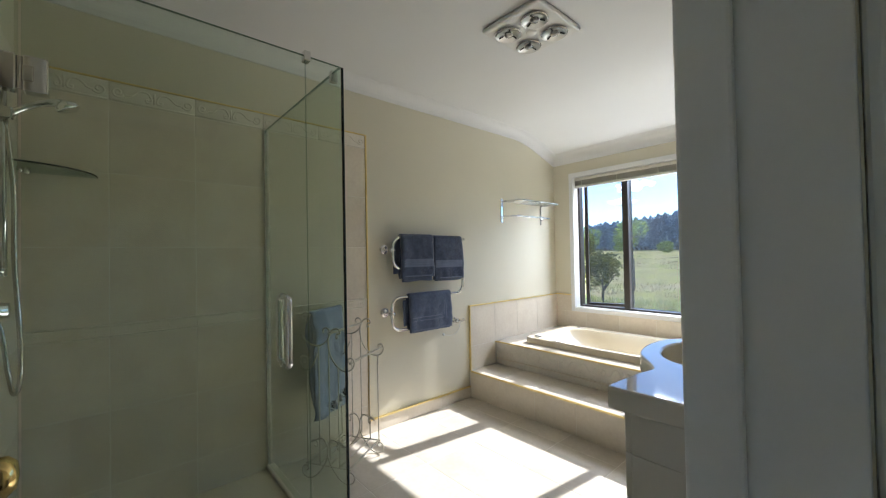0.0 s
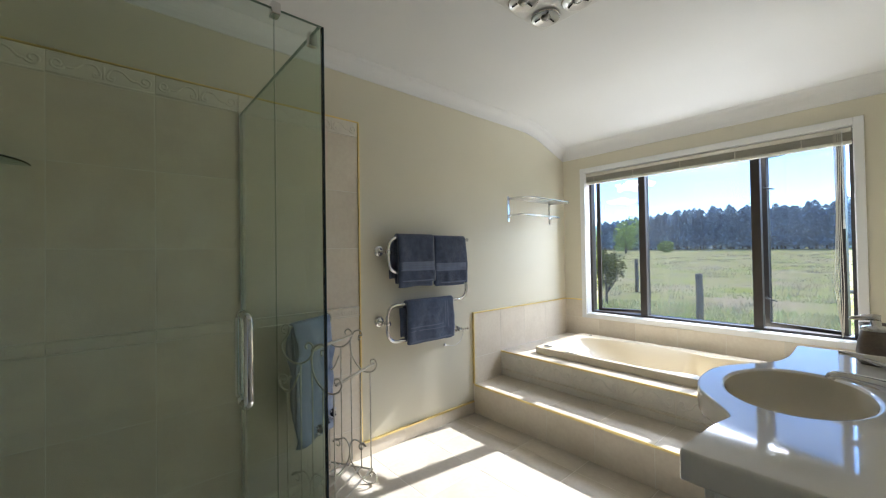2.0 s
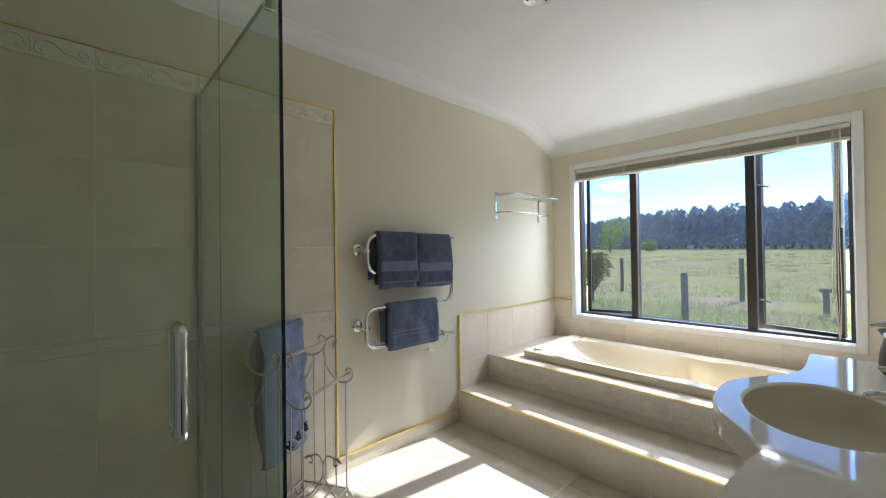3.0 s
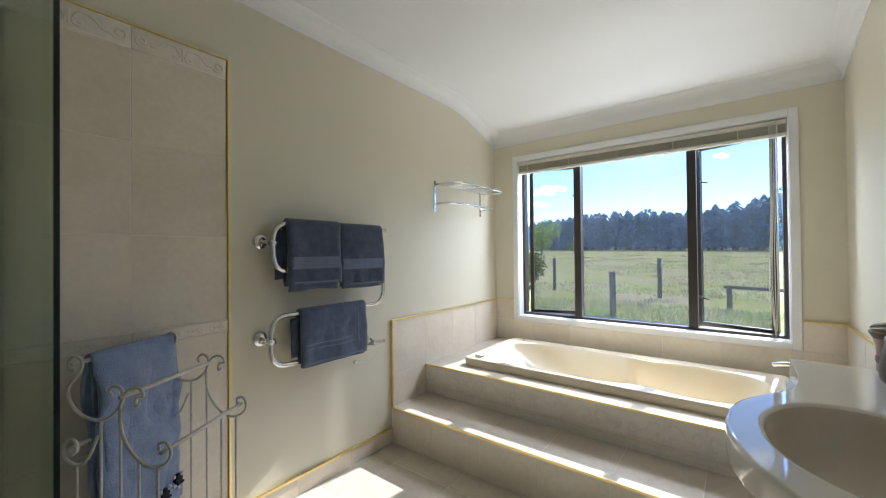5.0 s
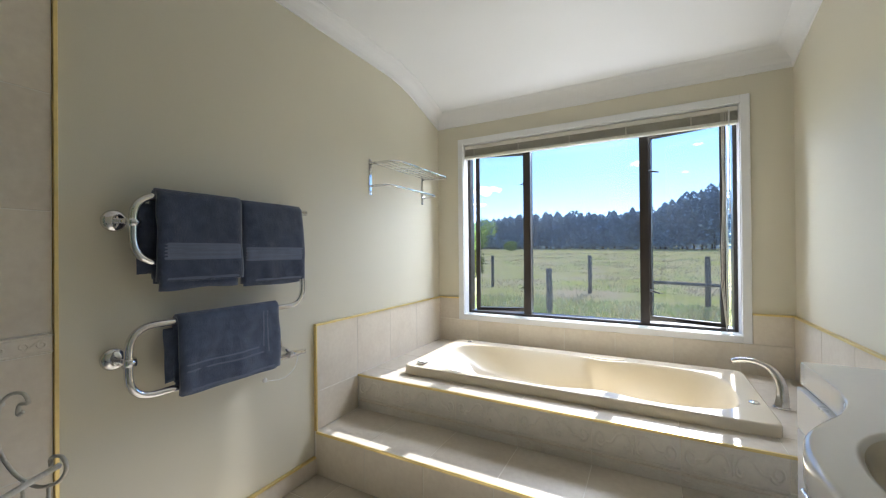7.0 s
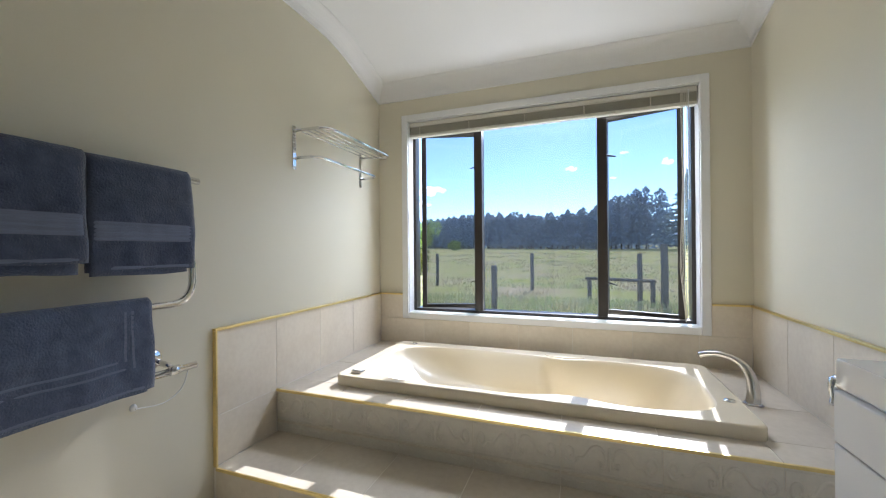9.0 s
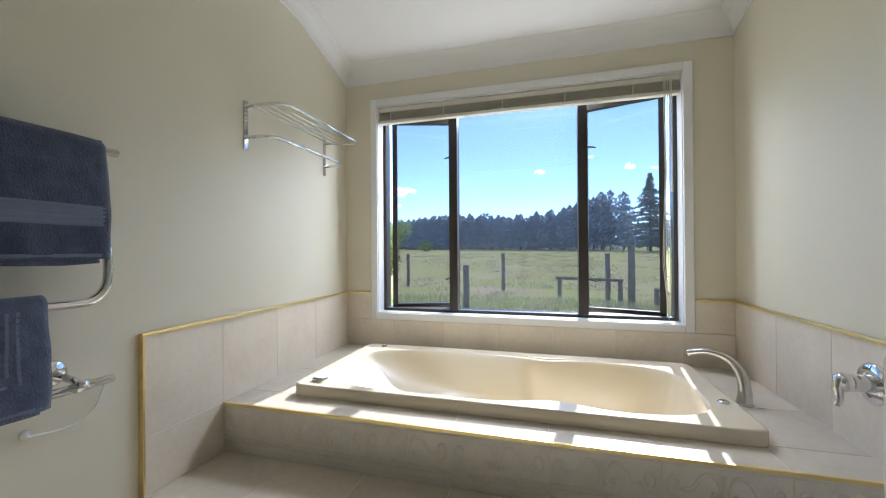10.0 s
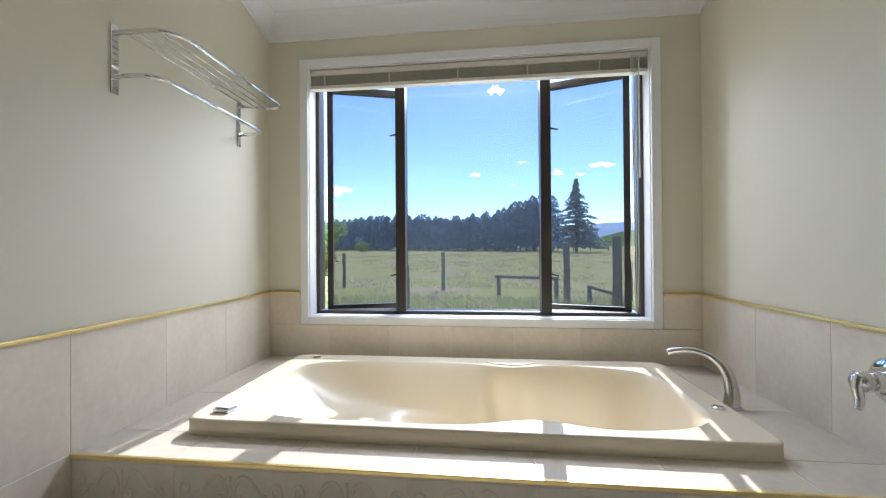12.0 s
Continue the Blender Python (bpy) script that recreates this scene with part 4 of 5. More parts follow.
rail_towel(2.112, 2.415, 1.374, 0.290, 0.28, 0.022, "folded dark navy bath towel with a paler woven band", 3.1, [(-0.215, -0.155, 5, 0.004)], 0.040, 0.030, 0.262)
rail_towel(2.418, 2.722, 1.372, 0.315, 0.28, 0.018, "folded dark navy bath towel with a paler woven band", 8.4, [(-0.225, -0.168, 5, 0.004)])
hand = rail_towel(2.180, 2.592, 0.940, 0.262, 0.22, 0.015, "folded slate blue hand towel with stitched border lines", 5.7, [(-0.186, -0.179, 1, 0.062), (-0.162, -0.155, 1, 0.082)], 0.026, 0.006, 0.215, TOWEL_HAND)
for yy, low in ((2.506, -0.160), (2.526, -0.184)):
    part("border_line", band(yy, yy + 0.007, 0.0135 + 0.015 + 0.0034, low, -0.008, 12, 5.7, 0.0075, 0, 0.0), TOWEL_BAND, hand, "paler stitched line", smooth=True)

# ---- glass and chrome shelf above the bath ----
rack = thing("wall_rack", "chrome two-tier wire towel rack screwed to the wall", "towel rack")
for y in (3.372, 4.012):
    br = part("wall_bracket", boxed(0.0, y - 0.013, 1.545, 0.006, y + 0.013, 1.775, 0.002), CHROME, rack)
    for z in (1.56, 1.66, 1.76):
        part("screw", lathe(bmesh.new(), [(0, 0), (0.005, 0), (0.004, 0.002), (0, 0.003)], (0.006, y, z - 0.006), X_AXIS, sides=10), BRUSHED, br)
for z, d, y1, r in ((1.748, 0.215, 4.075, 0.0085), (1.602, 0.150, 3.998, 0.0080)):
    part("front_bar", tube(bmesh.new(), rounded([(0.004, 3.372, z), (d, 3.372, z - 0.002), (d, y1, z - 0.004), (0.004, 4.012, z)] if z > 1.7 else [(0.004, 3.372, z), (d, 3.372, z), (d, y1, z - 0.002), (0.004, 4.012, z)], 0.09, 8), r, 12), CHROME, rack, smooth=True)
for x in (0.045, 0.085, 0.125, 0.165):
    part("rung", tube(bmesh.new(), [(x, 3.376, 1.742), (x, 4.02 + x * 0.2, 1.742)], 0.003, 8), CHROME, rack, smooth=True)

# ---- ceiling heater ----
heater = thing("ceiling_heater", "white square ceiling heater with four round lamps", "ceiling light", at=(1.163, 2.27, CEIL_Z))
part("housing", boxed(-0.185, -0.20, -0.028, 0.185, 0.20, -0.0005, 0.012), WHITE_PLASTIC, heater)
for sx in (-0.085, 0.085):
    for sy in (-0.092, 0.092):
        lamp = part("lamp", lathe(bmesh.new(), [(0.066, -0.044), (0.060, -0.041), (0.048, -0.034), (0.026, -0.030), (0.0, -0.029)], (sx, sy, 0)), REFLECTOR, heater, "round reflector heat lamp", smooth=True)
        part("lamp_ring", tube(bmesh.new(), [(sx + 0.067 * math.cos(radians(a)), sy + 0.067 * math.sin(radians(a)), -0.037) for a in range(0, 360, 12)], 0.0042, 8, closed=True), BRUSHED, lamp, smooth=True)
        part("bulb", lathe(bmesh.new(), [(0.022, -0.029), (0.024, -0.036), (0.019, -0.045), (0.008, -0.050), (0, -0.051)], (sx, sy, 0)), BULB, lamp, smooth=True)
        for q in range(3):
            a = q * 2.1 + sx * 9
            part("bulb_rib", tube(bmesh.new(), [(sx + 0.028 * math.cos(a), sy + 0.028 * math.sin(a), -0.034), (sx + 0.054 * math.cos(a), sy + 0.054 * math.sin(a), -0.041)], 0.004, 6), RUBBER, lamp)
part("centre_cap", lathe(bmesh.new(), [(0.03, -0.028), (0.028, -0.031), (0.0, -0.032)]), WHITE_PLASTIC, heater, smooth=True)

# ---- vanity ----
VZ, VY0, VY1 = 0.876, 1.555, 2.805
edge = [(1.884, VY0 + 0.004), (1.889, 1.63), (1.897, 1.72), (1.906, 1.772), (1.913, 1.798), (1.900, 1.828), (1.862, 1.882), (1.815, 1.95), (1.787, 2.03), (1.775, 2.11), (1.777, 2.20), (1.798, 2.28), (1.838, 2.35), (1.886, 2.42), (1.918, 2.50), (1.930, 2.60), (1.930, VY1 - 0.01)]
front = [(p.x, p.y) for p in (Vector(q) for q in catmull([Vector((x, y)) for x, y in edge], 5))]
outline = front + [(1.936, VY1), (RX - 0.001, VY1), (RX - 0.001, VY0), (1.888, VY0)]
BCX, BCY, BRX, BRY = 1.991, 2.140, 0.154, 0.217
vanity_top = thing("washbasin", "glossy cream moulded washbasin top with a curved front edge", "washbasin")
bm = bmesh.new()
# top surface as rings from the basin's rim out to the edge
K = 96


def out_point(a):
    """Where a ray from the basin's middle meets the outline."""
    c, s = math.cos(a), math.sin(a)
    best = None
    n = len(outline)
    for i in range(n):
        (x0, y0), (x1, y1) = outline[i], outline[(i + 1) % n]
        dx, dy = x1 - x0, y1 - y0
        det = c * (-dy) + s * dx
        if abs(det) < 1e-9:
            continue
        t = ((x0 - BCX) * (-dy) + (y0 - BCY) * dx) / det
        k = (c * (y0 - BCY) - s * (x0 - BCX)) / det
        if t > 0 and -1e-6 <= k <= 1 + 1e-6 and (best is None or t < best):
            best = t
    return BCX + c * best, BCY + s * best


angles = sorted([2 * math.pi * i / K for i in range(K)] + [math.atan2(y - BCY, x - BCX) % (2 * math.pi) for x, y in outline])
angles = [a for i, a in enumerate(angles) if i == 0 or a - angles[i - 1] > 1e-4]
rings = []


def oval(k, z):
    return [(BCX + BRX * k * math.cos(a), BCY + BRY * k * math.sin(a), z) for a in angles]


border = [out_point(a) for a in angles]


def inward(d, z):
    out = []
    for x, y in border:
        v = Vector((x - BCX, y - BCY))
        ln = v.length
        v = v * ((ln - d) / ln)
        out.append((BCX + v.x, BCY + v.y, z))
    return out


seq = [oval(1.0, VZ - 0.064), inward(0.040, VZ - 0.060), inward(0.006, VZ - 0.060), inward(0.001, VZ - 0.058), inward(0.0, VZ - 0.054), inward(0.0, VZ - 0.010), inward(0.001, VZ - 0.005), inward(0.004, VZ - 0.001), inward(0.009, VZ), oval(1.06, VZ), oval(1.03, VZ - 0.001), oval(1.0, VZ - 0.006)]
rings = [[bm.verts.new(p) for p in r] for r in seq]
for a, b in zip(rings, rings[1:]):
    for k in range(len(angles)):
        bm.faces.new((a[k], a[(k + 1) % len(angles)], b[(k + 1) % len(angles)], b[k]))
part("top_slab", bm, VANITY_TOP, vanity_top, smooth=True)
bm = bmesh.new()
seq = [oval(1.0, VZ - 0.006), oval(0.975, VZ - 0.016), oval(0.94, VZ - 0.04), oval(0.87, VZ - 0.08), oval(0.74, VZ - 0.115), oval(0.5, VZ - 0.138), oval(0.2, VZ - 0.145)]
rings = [[bm.verts.new(p) for p in r] for r in seq]
for a, b in zip(rings, rings[1:]):
    for k in range(len(angles)):
        bm.faces.new((a[k], a[(k + 1) % len(angles)], b[(k + 1) % len(angles)], b[k]))
bm.faces.new(rings[-1])
bowl = part("basin_bowl", bm, BASIN, vanity_top, "cream oval basin bowl", smooth=True)
part("waste", lathe(bmesh.new(), [(0, 0), (0.028, 0), (0.028, 0.003), (0.02, 0.006), (0, 0.004)], (BCX, BCY, VZ - 0.1445)), CHROME, vanity_top, "chrome waste", smooth=True)
bm = bmesh.new()
seq = [oval(1.16, VZ - 0.063), oval(1.12, VZ - 0.085), oval(1.03, VZ - 0.125), oval(0.85, VZ - 0.158), oval(0.5, VZ - 0.172)]
rings = [[bm.verts.new((min(p[0], RX - 0.06), p[1], p[2])) for p in q] for q in seq]
for a, b in zip(rings, rings[1:]):
    for k in range(len(angles)):
        bm.faces.new((a[k], a[(k + 1) % len(angles)], b[(k + 1) % len(angles)], b[k]))
bm.faces.new(rings[-1])
part("basin_skirt", bm, VANITY_TOP, vanity_top, smooth=True)
cab = thing("vanity_cabinet", "cream painted vanity cabinet under the basin", "cabinet", at=(0, 0, 0))
part("body", boxed(1.936, VY0 + 0.022, 0.10, RX - 0.002, VY1 - 0.022, VZ - 0.175, 0.003), CABINET, cab)
part("top_rail", boxed(1.936, VY0 + 0.022, VZ - 0.174, RX - 0.002, VY0 + 0.10, VZ - 0.061, 0.002), CABINET, cab)
part("top_rail", boxed(1.936, 2.45, VZ - 0.174, RX - 0.002, VY1 - 0.022, VZ - 0.061, 0.002), CABINET, cab)
part("plinth", boxed(1.975, VY0 + 0.03, 0.0, RX - 0.002, VY1 - 0.03, 0.10), CABINET, cab)
for y0, y1 in ((VY0 + 0.022, 1.83), (2.43, VY1 - 0.022)):
    part("drawer", boxed(1.918, y0 + 0.002, VZ - 0.170, 1.936, y1 - 0.002, VZ - 0.063, 0.003), CABINET, cab)
for y0, y1, ztop in ((VY0 + 0.022, 1.83, VZ - 0.174), (1.83, 2.43, VZ - 0.19), (2.43, VY1 - 0.022, VZ - 0.174)):
    d = part("cabinet_door", boxed(1.918, y0 + 0.002, 0.112, 1.936, y1 - 0.002, ztop, 0.003), CABINET, cab)
    ym = (y0 + y1) / 2
    part("handle", tube(bmesh.new(), rounded([(1.918, ym - 0.05, 0.60), (1.893, ym - 0.05, 0.60), (1.893, ym + 0.05, 0.60), (1.918, ym + 0.05, 0.60)], 0.012, 4), 0.005, 8), BRUSHED, d)
for y0, y1 in ((VY0 + 0.101, 1.858), (2.422, 2.449)):
    part("fascia", boxed(1.926, y0, VZ - 0.188, 1.936, y1, VZ - 0.062, 0.002), CABINET, cab)
part("towel_ring_bar", tube(bmesh.new(), rounded([(2.08, VY0 + 0.016, 0.66), (2.08, VY0 - 0.045, 0.66), (2.28, VY0 - 0.045, 0.66), (2.28, VY0 + 0.016, 0.66)], 0.02, 5), 0.008, 10), CHROME, cab, "chrome towel bar on the cabinet end", smooth=True)

tap = thing("basin_mixer", "chrome single lever basin mixer beside the bowl", "tap", at=(2.188, 2.180, VZ))
part("tap_body", lathe(bmesh.new(), [(0, 0), (0.033, 0), (0.031, 0.004), (0.027, 0.010), (0.024, 0.05), (0.026, 0.078), (0.023, 0.088), (0, 0.090)]), CHROME, tap, smooth=True)
part("spout", tube(bmesh.new(), catmull([(-0.005, 0, 0.034), (-0.045, -0.013, 0.046), (-0.092, -0.028, 0.055), (-0.122, -0.037, 0.057), (-0.130, -0.039, 0.046)], 3), [0.019, 0.018, 0.016, 0.015, 0.014, 0.013, 0.012, 0.0115, 0.011, 0.0105, 0.0105, 0.010, 0.009], 14), CHROME, tap, smooth=True)
part("lever", tube(bmesh.new(), [(0.014, 0, 0.088), (-0.014, -0.003, 0.098), (-0.064, -0.016, 0.109), (-0.112, -0.030, 0.118)], [0.022, 0.018, 0.009, 0.005], 12), CHROME, tap, smooth=True)
soap = thing("soap_dispenser", "brown stoneware soap dispenser with a chrome pump", "soap dispenser", at=(2.140, 2.635, VZ))
part("bottle", lathe(bmesh.new(), [(0, 0.0), (0.038, 0.0), (0.046, 0.012), (0.048, 0.035), (0.043, 0.075), (0.036, 0.105), (0.033, 0.116), (0, 0.116)]), STONEWARE, soap, smooth=True)
pump = part("pump_collar", lathe(bmesh.new(), [(0.036, 0.112), (0.037, 0.120), (0.031, 0.126), (0.014, 0.128), (0.013, 0.146), (0.010, 0.148), (0, 0.148)]), BRUSHED, soap, smooth=True)
part("pump_spout", tube(bmesh.new(), [(0.012, 0, 0.154), (-0.01, 0.0, 0.156), (-0.055, -0.008, 0.150), (-0.062, -0.009, 0.144)], [0.011, 0.011, 0.006, 0.004], 10), BRUSHED, pump, smooth=True)
cup = thing("stoneware_cup", "flared brown and tan banded stoneware cup beside the soap dispenser", "cup", at=(2.148, 2.755, VZ))
part("cup_body", lathe(bmesh.new(), [(0, 0.0), (0.033, 0.0), (0.037, 0.008), (0.036, 0.05), (0.038, 0.08), (0.044, 0.104), (0.038, 0.104), (0.033, 0.08), (0.031, 0.02), (0, 0.016)]), POTTERY, cup, smooth=True)
part("cup_rim", lathe(bmesh.new(), [(0.0435, 0.100), (0.050, 0.112), (0.051, 0.118), (0.046, 0.119), (0.040, 0.106)]), STONEWARE, cup, "dark brown glazed rim", smooth=True)
part("cup_band", lathe(bmesh.new(), [(0.0372, 0.030), (0.0385, 0.034), (0.0382, 0.046), (0.0368, 0.050)]), STONEWARE, cup, "dark brown painted band", smooth=True)

# ---- wrought iron towel stand with a blue towel ----
stand = thing("towel_stand", "cream wrought iron towel stand with scrolled ends", "towel stand")
stand.matrix_world = Matrix.Translation((0.478, 1.513, 0)) @ Matrix.Rotation(radians(31), 4, "Z")
LB = 0.345
upper_a = [(-0.292, 0.892), (-0.308, 0.893), (-0.312, 0.915), (-0.292, 0.934), (-0.268, 0.92), (-0.275, 0.885), (-0.315, 0.84), (-0.300, 0.785), (-0.245, 0.750), (-0.19, 0.752), (-0.150, 0.780), (-0.132, 0.815), (-0.138, 0.842), (-0.160, 0.850), (-0.176, 0.834), (-0.168, 0.820)]
upper_b = [(-0.078, 0.800), (-0.090, 0.794), (-0.086, 0.818), (-0.066, 0.822), (-0.078, 0.845), (-0.110, 0.842), (-0.134, 0.812), (-0.143, 0.765), (-0.130, 0.700), (-0.092, 0.645), (-0.045, 0.618), (0.002, 0.628), (0.022, 0.660), (0.010, 0.690), (-0.014, 0.686), (-0.014, 0.668)]
low_b = [(-0.315, 0.655), (-0.300, 0.640), (-0.285, 0.655), (-0.292, 0.682), (-0.318, 0.682), (-0.332, 0.655), (-0.320, 0.625), (-0.285, 0.610), (-0.250, 0.630), (-0.215, 0.700)]
foot_r = [(-0.072, 0.190), (-0.088, 0.186), (-0.092, 0.208), (-0.070, 0.222), (-0.050, 0.205), (-0.062, 0.178), (-0.078, 0.230), (-0.118, 0.234), (-0.148, 0.205), (-0.155, 0.165), (-0.150, 0.125), (-0.120, 0.07), (-0.075, 0.022), (-0.030, 0.005), (0.006, 0.022), (0.010, 0.056), (-0.012, 0.072), (-0.030, 0.058), (-0.020, 0.045)]
foot_r = foot_r[:5] + foot_r[7:]


def flip(pts):
    return [(-0.31 - s, z) for s, z in pts]


for yl in (0.0, LB):
    for nm, line in (("upper_scroll", upper_a), ("upper_scroll", upper_b), ("side_scroll", low_b), ("foot_scroll", foot_r), ("foot_scroll", flip(foot_r))):
        part(nm, tube(bmesh.new(), [(p.x, yl, p.y) for p in (Vector(q) for q in catmull([Vector(q) for q in line], 5))], 0.0045, 8), IRON, stand, smooth=True)
    for s, z0, z1 in ((-0.02, 0.07, 0.624), (-0.080, 0.085, 0.640), (-0.140, 0.12, 0.785), (-0.205, 0.085, 0.752), (-0.285, 0.07, 0.615)):
        part("rod", tube(bmesh.new(), [(s, yl, z0), (s, yl, z1)], 0.0036, 8), IRON, stand, smooth=True)
    part("base_rail", tube(bmesh.new(), [(-0.30, yl, 0.085), (-0.01, yl, 0.085)], 0.0045, 8), IRON, stand, smooth=True)
for s, z in ((-0.292, 0.912), (-0.134, 0.818), (-0.002, 0.664), (-0.305, 0.660)):
    part("bar", tube(bmesh.new(), [(s, -0.008, z), (s, LB + 0.008, z)], 0.0068, 12), IRON, stand, smooth=True)
for k in range(5):
    part("shelf_bar", tube(bmesh.new(), [(-0.28 + 0.065 * k, 0, 0.087), (-0.28 + 0.065 * k, LB, 0.087)], 0.005, 8), IRON, stand, smooth=True)
blue = thing("towel", "faded blue towel with dark and white motifs over an iron stand", "towel")
blue.matrix_world = stand.matrix_world @ Matrix.Translation((-0.292, 0, 0.912))
part("cloth", towel_mesh(0.040, 0.352, 0.625, 0.52, 0.012, 0.010, 2.6, 0.018, -0.05), TOWEL_BLUE, blue, smooth=True)
part("inner_fold", towel_mesh(0.055, 0.340, 0.58, 0.54, 0.006, 0.0095, 7.6, 0.005, -0.05), TOWEL_BLUE, blue, smooth=True)
for k, yy in enumerate((0.225, 0.285, 0.345)):
    for (dx, dz, w, h, mt) in ((0, 0, 0.034, 0.012, PRINT_DARK), (0, 0, 0.012, 0.044, PRINT_DARK), (-0.02, 0.018, 0.010, 0.010, PRINT_LIGHT), (0.02, 0.018, 0.010, 0.010, PRINT_LIGHT), (0, -0.03, 0.010, 0.010, PRINT_LIGHT), (0.018, -0.018, 0.014, 0.008, PRINT_DARK), (-0.018, -0.018, 0.014, 0.008, PRINT_LIGHT)):
        part("motif", boxed(0.0215, yy + dx - w / 2, -0.585 + dz - h / 2 + 0.02 * k, 0.036, yy + dx + w / 2, -0.585 + dz + h / 2 + 0.02 * k, 0.001), mt, blue)

# ---- outdoors ----
def ground_z(x, y):
    return -0.4 + max(0.0, min(y, 320.0) - 18.0) * 0.0150 + (noise.noise(Vector((x * 0.09, y * 0.09, 0))) * 0.12 + noise.noise(Vector((x * 0.6, y * 0.6, 3))) * 0.03) * min(1, max(0, y - 6) / 10)


bm = bmesh.new()
xs = [s * (0.8 * k + 0.022 * k ** 2.55) for s in (-1,) for k in range(60, 0, -1)] + [0.8 * k + 0.022 * k ** 2.55 for k in range(0, 61)]
ys = [4.44] + [4.44 + 0.55 * k + 0.012 * k ** 2.6 for k in range(1, 75)]
grid = [[bm.verts.new((x, y, ground_z(x, y))) for x in xs] for y in ys]
for r0, r1 in zip(grid, grid[1:]):
    for i in range(len(xs) - 1):
        bm.faces.new((r0[i], r0[i + 1], r1[i + 1], r1[i]))
lastx = [(-900, -60), (900, -60), (900, 4.44), (-900, 4.44)]
bm.faces.new([bm.verts.new((x, y, -0.4)) for x, y in lastx])
tagged(part("ground", bm, GRASS, smooth=True), "dry green paddock grass running to the tree line", "ground", kind="structure")


def leaf_quad(b, p, size, tilt):
    """One small ragged leaf clump, two crossed slivers."""
    for k in range(2):
        a = Vector((random.uniform(-1, 1), random.uniform(-1, 1), random.uniform(-0.6, 0.6) + tilt)).normalized()
        c = a.cross(Vector((random.uniform(-1, 1), random.uniform(-1, 1), random.uniform(-1, 1)))).normalized()
        s1, s2 = size * random.uniform(0.6, 1.3), size * random.uniform(0.25, 0.6)
        b.faces.new([b.verts.new(p - a * s1), b.verts.new(p + c * s2), b.verts.new(p + a * s1), b.verts.new(p - c * s2 * 0.8)])


def trunk(b, x, y, z, h, r, lean=0.0):
    tube(b, [(x, y, z - 0.3), (x + lean * 0.4, y, z + h * 0.5), (x + lean, y, z + h)], [r, r * 0.7, r * 0.2], 7)


random.seed(11)
bm, bt = bmesh.new(), bmesh.new()
count = 140
for i in range(count):
    t = i / (count - 1)
    x = -150 + 168 * t + random.uniform(-1, 1)
    y = 232 - 130 * t ** 1.06 + random.uniform(-1.5, 1.5)
    z = ground_z(x, y)
    h = random.uniform(12.6, 14.1) - 2.9 * math.exp(-((t - 0.85) / 0.10) ** 2) + 1.8 * ease((t - 0.92) / 0.06)
    rad = random.uniform(3.2, 4.3)
    trunk(bt, x, y, z, h * 0.7, 0.22)
    for k in range(620):
        f = random.random() ** 0.9
        zz = z + h * (0.10 + 0.90 * f)
        rr = rad * (1 - f ** 2.8) ** 0.75 * (0.55 + 0.45 * random.random()) * (0.8 + 0.4 * noise.noise(Vector((i * 3.1, f * 6, 0))))
        a = random.uniform(0, 2 * math.pi)
        if k % 5 == 0:
            leaf_quad(bm, Vector((x + rr * 0.45 * math.cos(a), y + rr * 0.45 * math.sin(a), z + h * 0.08 + (zz - z - h * 0.08) * 0.85)), 1.15 * (1.1 - 0.6 * f), 0.4)
        leaf_quad(bm, Vector((x + rr * math.cos(a), y + rr * math.sin(a), zz)), 0.56 * (1.1 - 0.5 * f), 0.5)
    for k in range(26):
        leaf_quad(bm, Vector((x + random.uniform(-1.2, 1.2), y + random.uniform(3, 9), z + random.uniform(0.0, 1.9))), 0.62, 0.2)
belt = tagged(part("pine_shelterbelt", bm, HAZED_PINE), "long row of dark pine trees behind the paddock", "trees", kind="stuff")
tagged(part("pine_trunks", bt, BARK), "bare trunks under the row of dark pines", "trees", kind="stuff")


def broadleaf(name, x, y, h, r, material, leaf, n, label, category):
    z = ground_z(x, y)
    t = thing(name, label, category, at=(x, y, z))
    b = bmesh.new()
    trunk(b, 0, 0, 0, h * 0.55, h * 0.03)
    for k in range(6):
        a = k * 1.05
        tube(b, [(0, 0, h * (0.2 + 0.04 * k)), (r * 0.4 * math.cos(a), r * 0.4 * math.sin(a), h * (0.45 + 0.04 * k)), (r * 0.7 * math.cos(a), r * 0.7 * math.sin(a), h * (0.6 + 0.05 * k))], [h * 0.016, h * 0.009, h * 0.003], 6)
    part("trunk", b, BARK, t)
    b = bmesh.new()
    lobes = [Vector((random.uniform(-0.6, 0.6) * r, random.uniform(-0.6, 0.6) * r, h * random.uniform(0.3, 0.82))) for k in range(9)]
    for k in range(n):
        c = random.choice(lobes)
        d = Vector((random.gauss(0, 1), random.gauss(0, 1), random.gauss(0, 1))).normalized() * r * 0.48 * random.uniform(0.6, 1.05)
        p = c + d
        p.z = max(h * 0.08, p.z)
        leaf_quad(b, p, leaf, 0.0)
    part("crown", b, material, t)
    return t


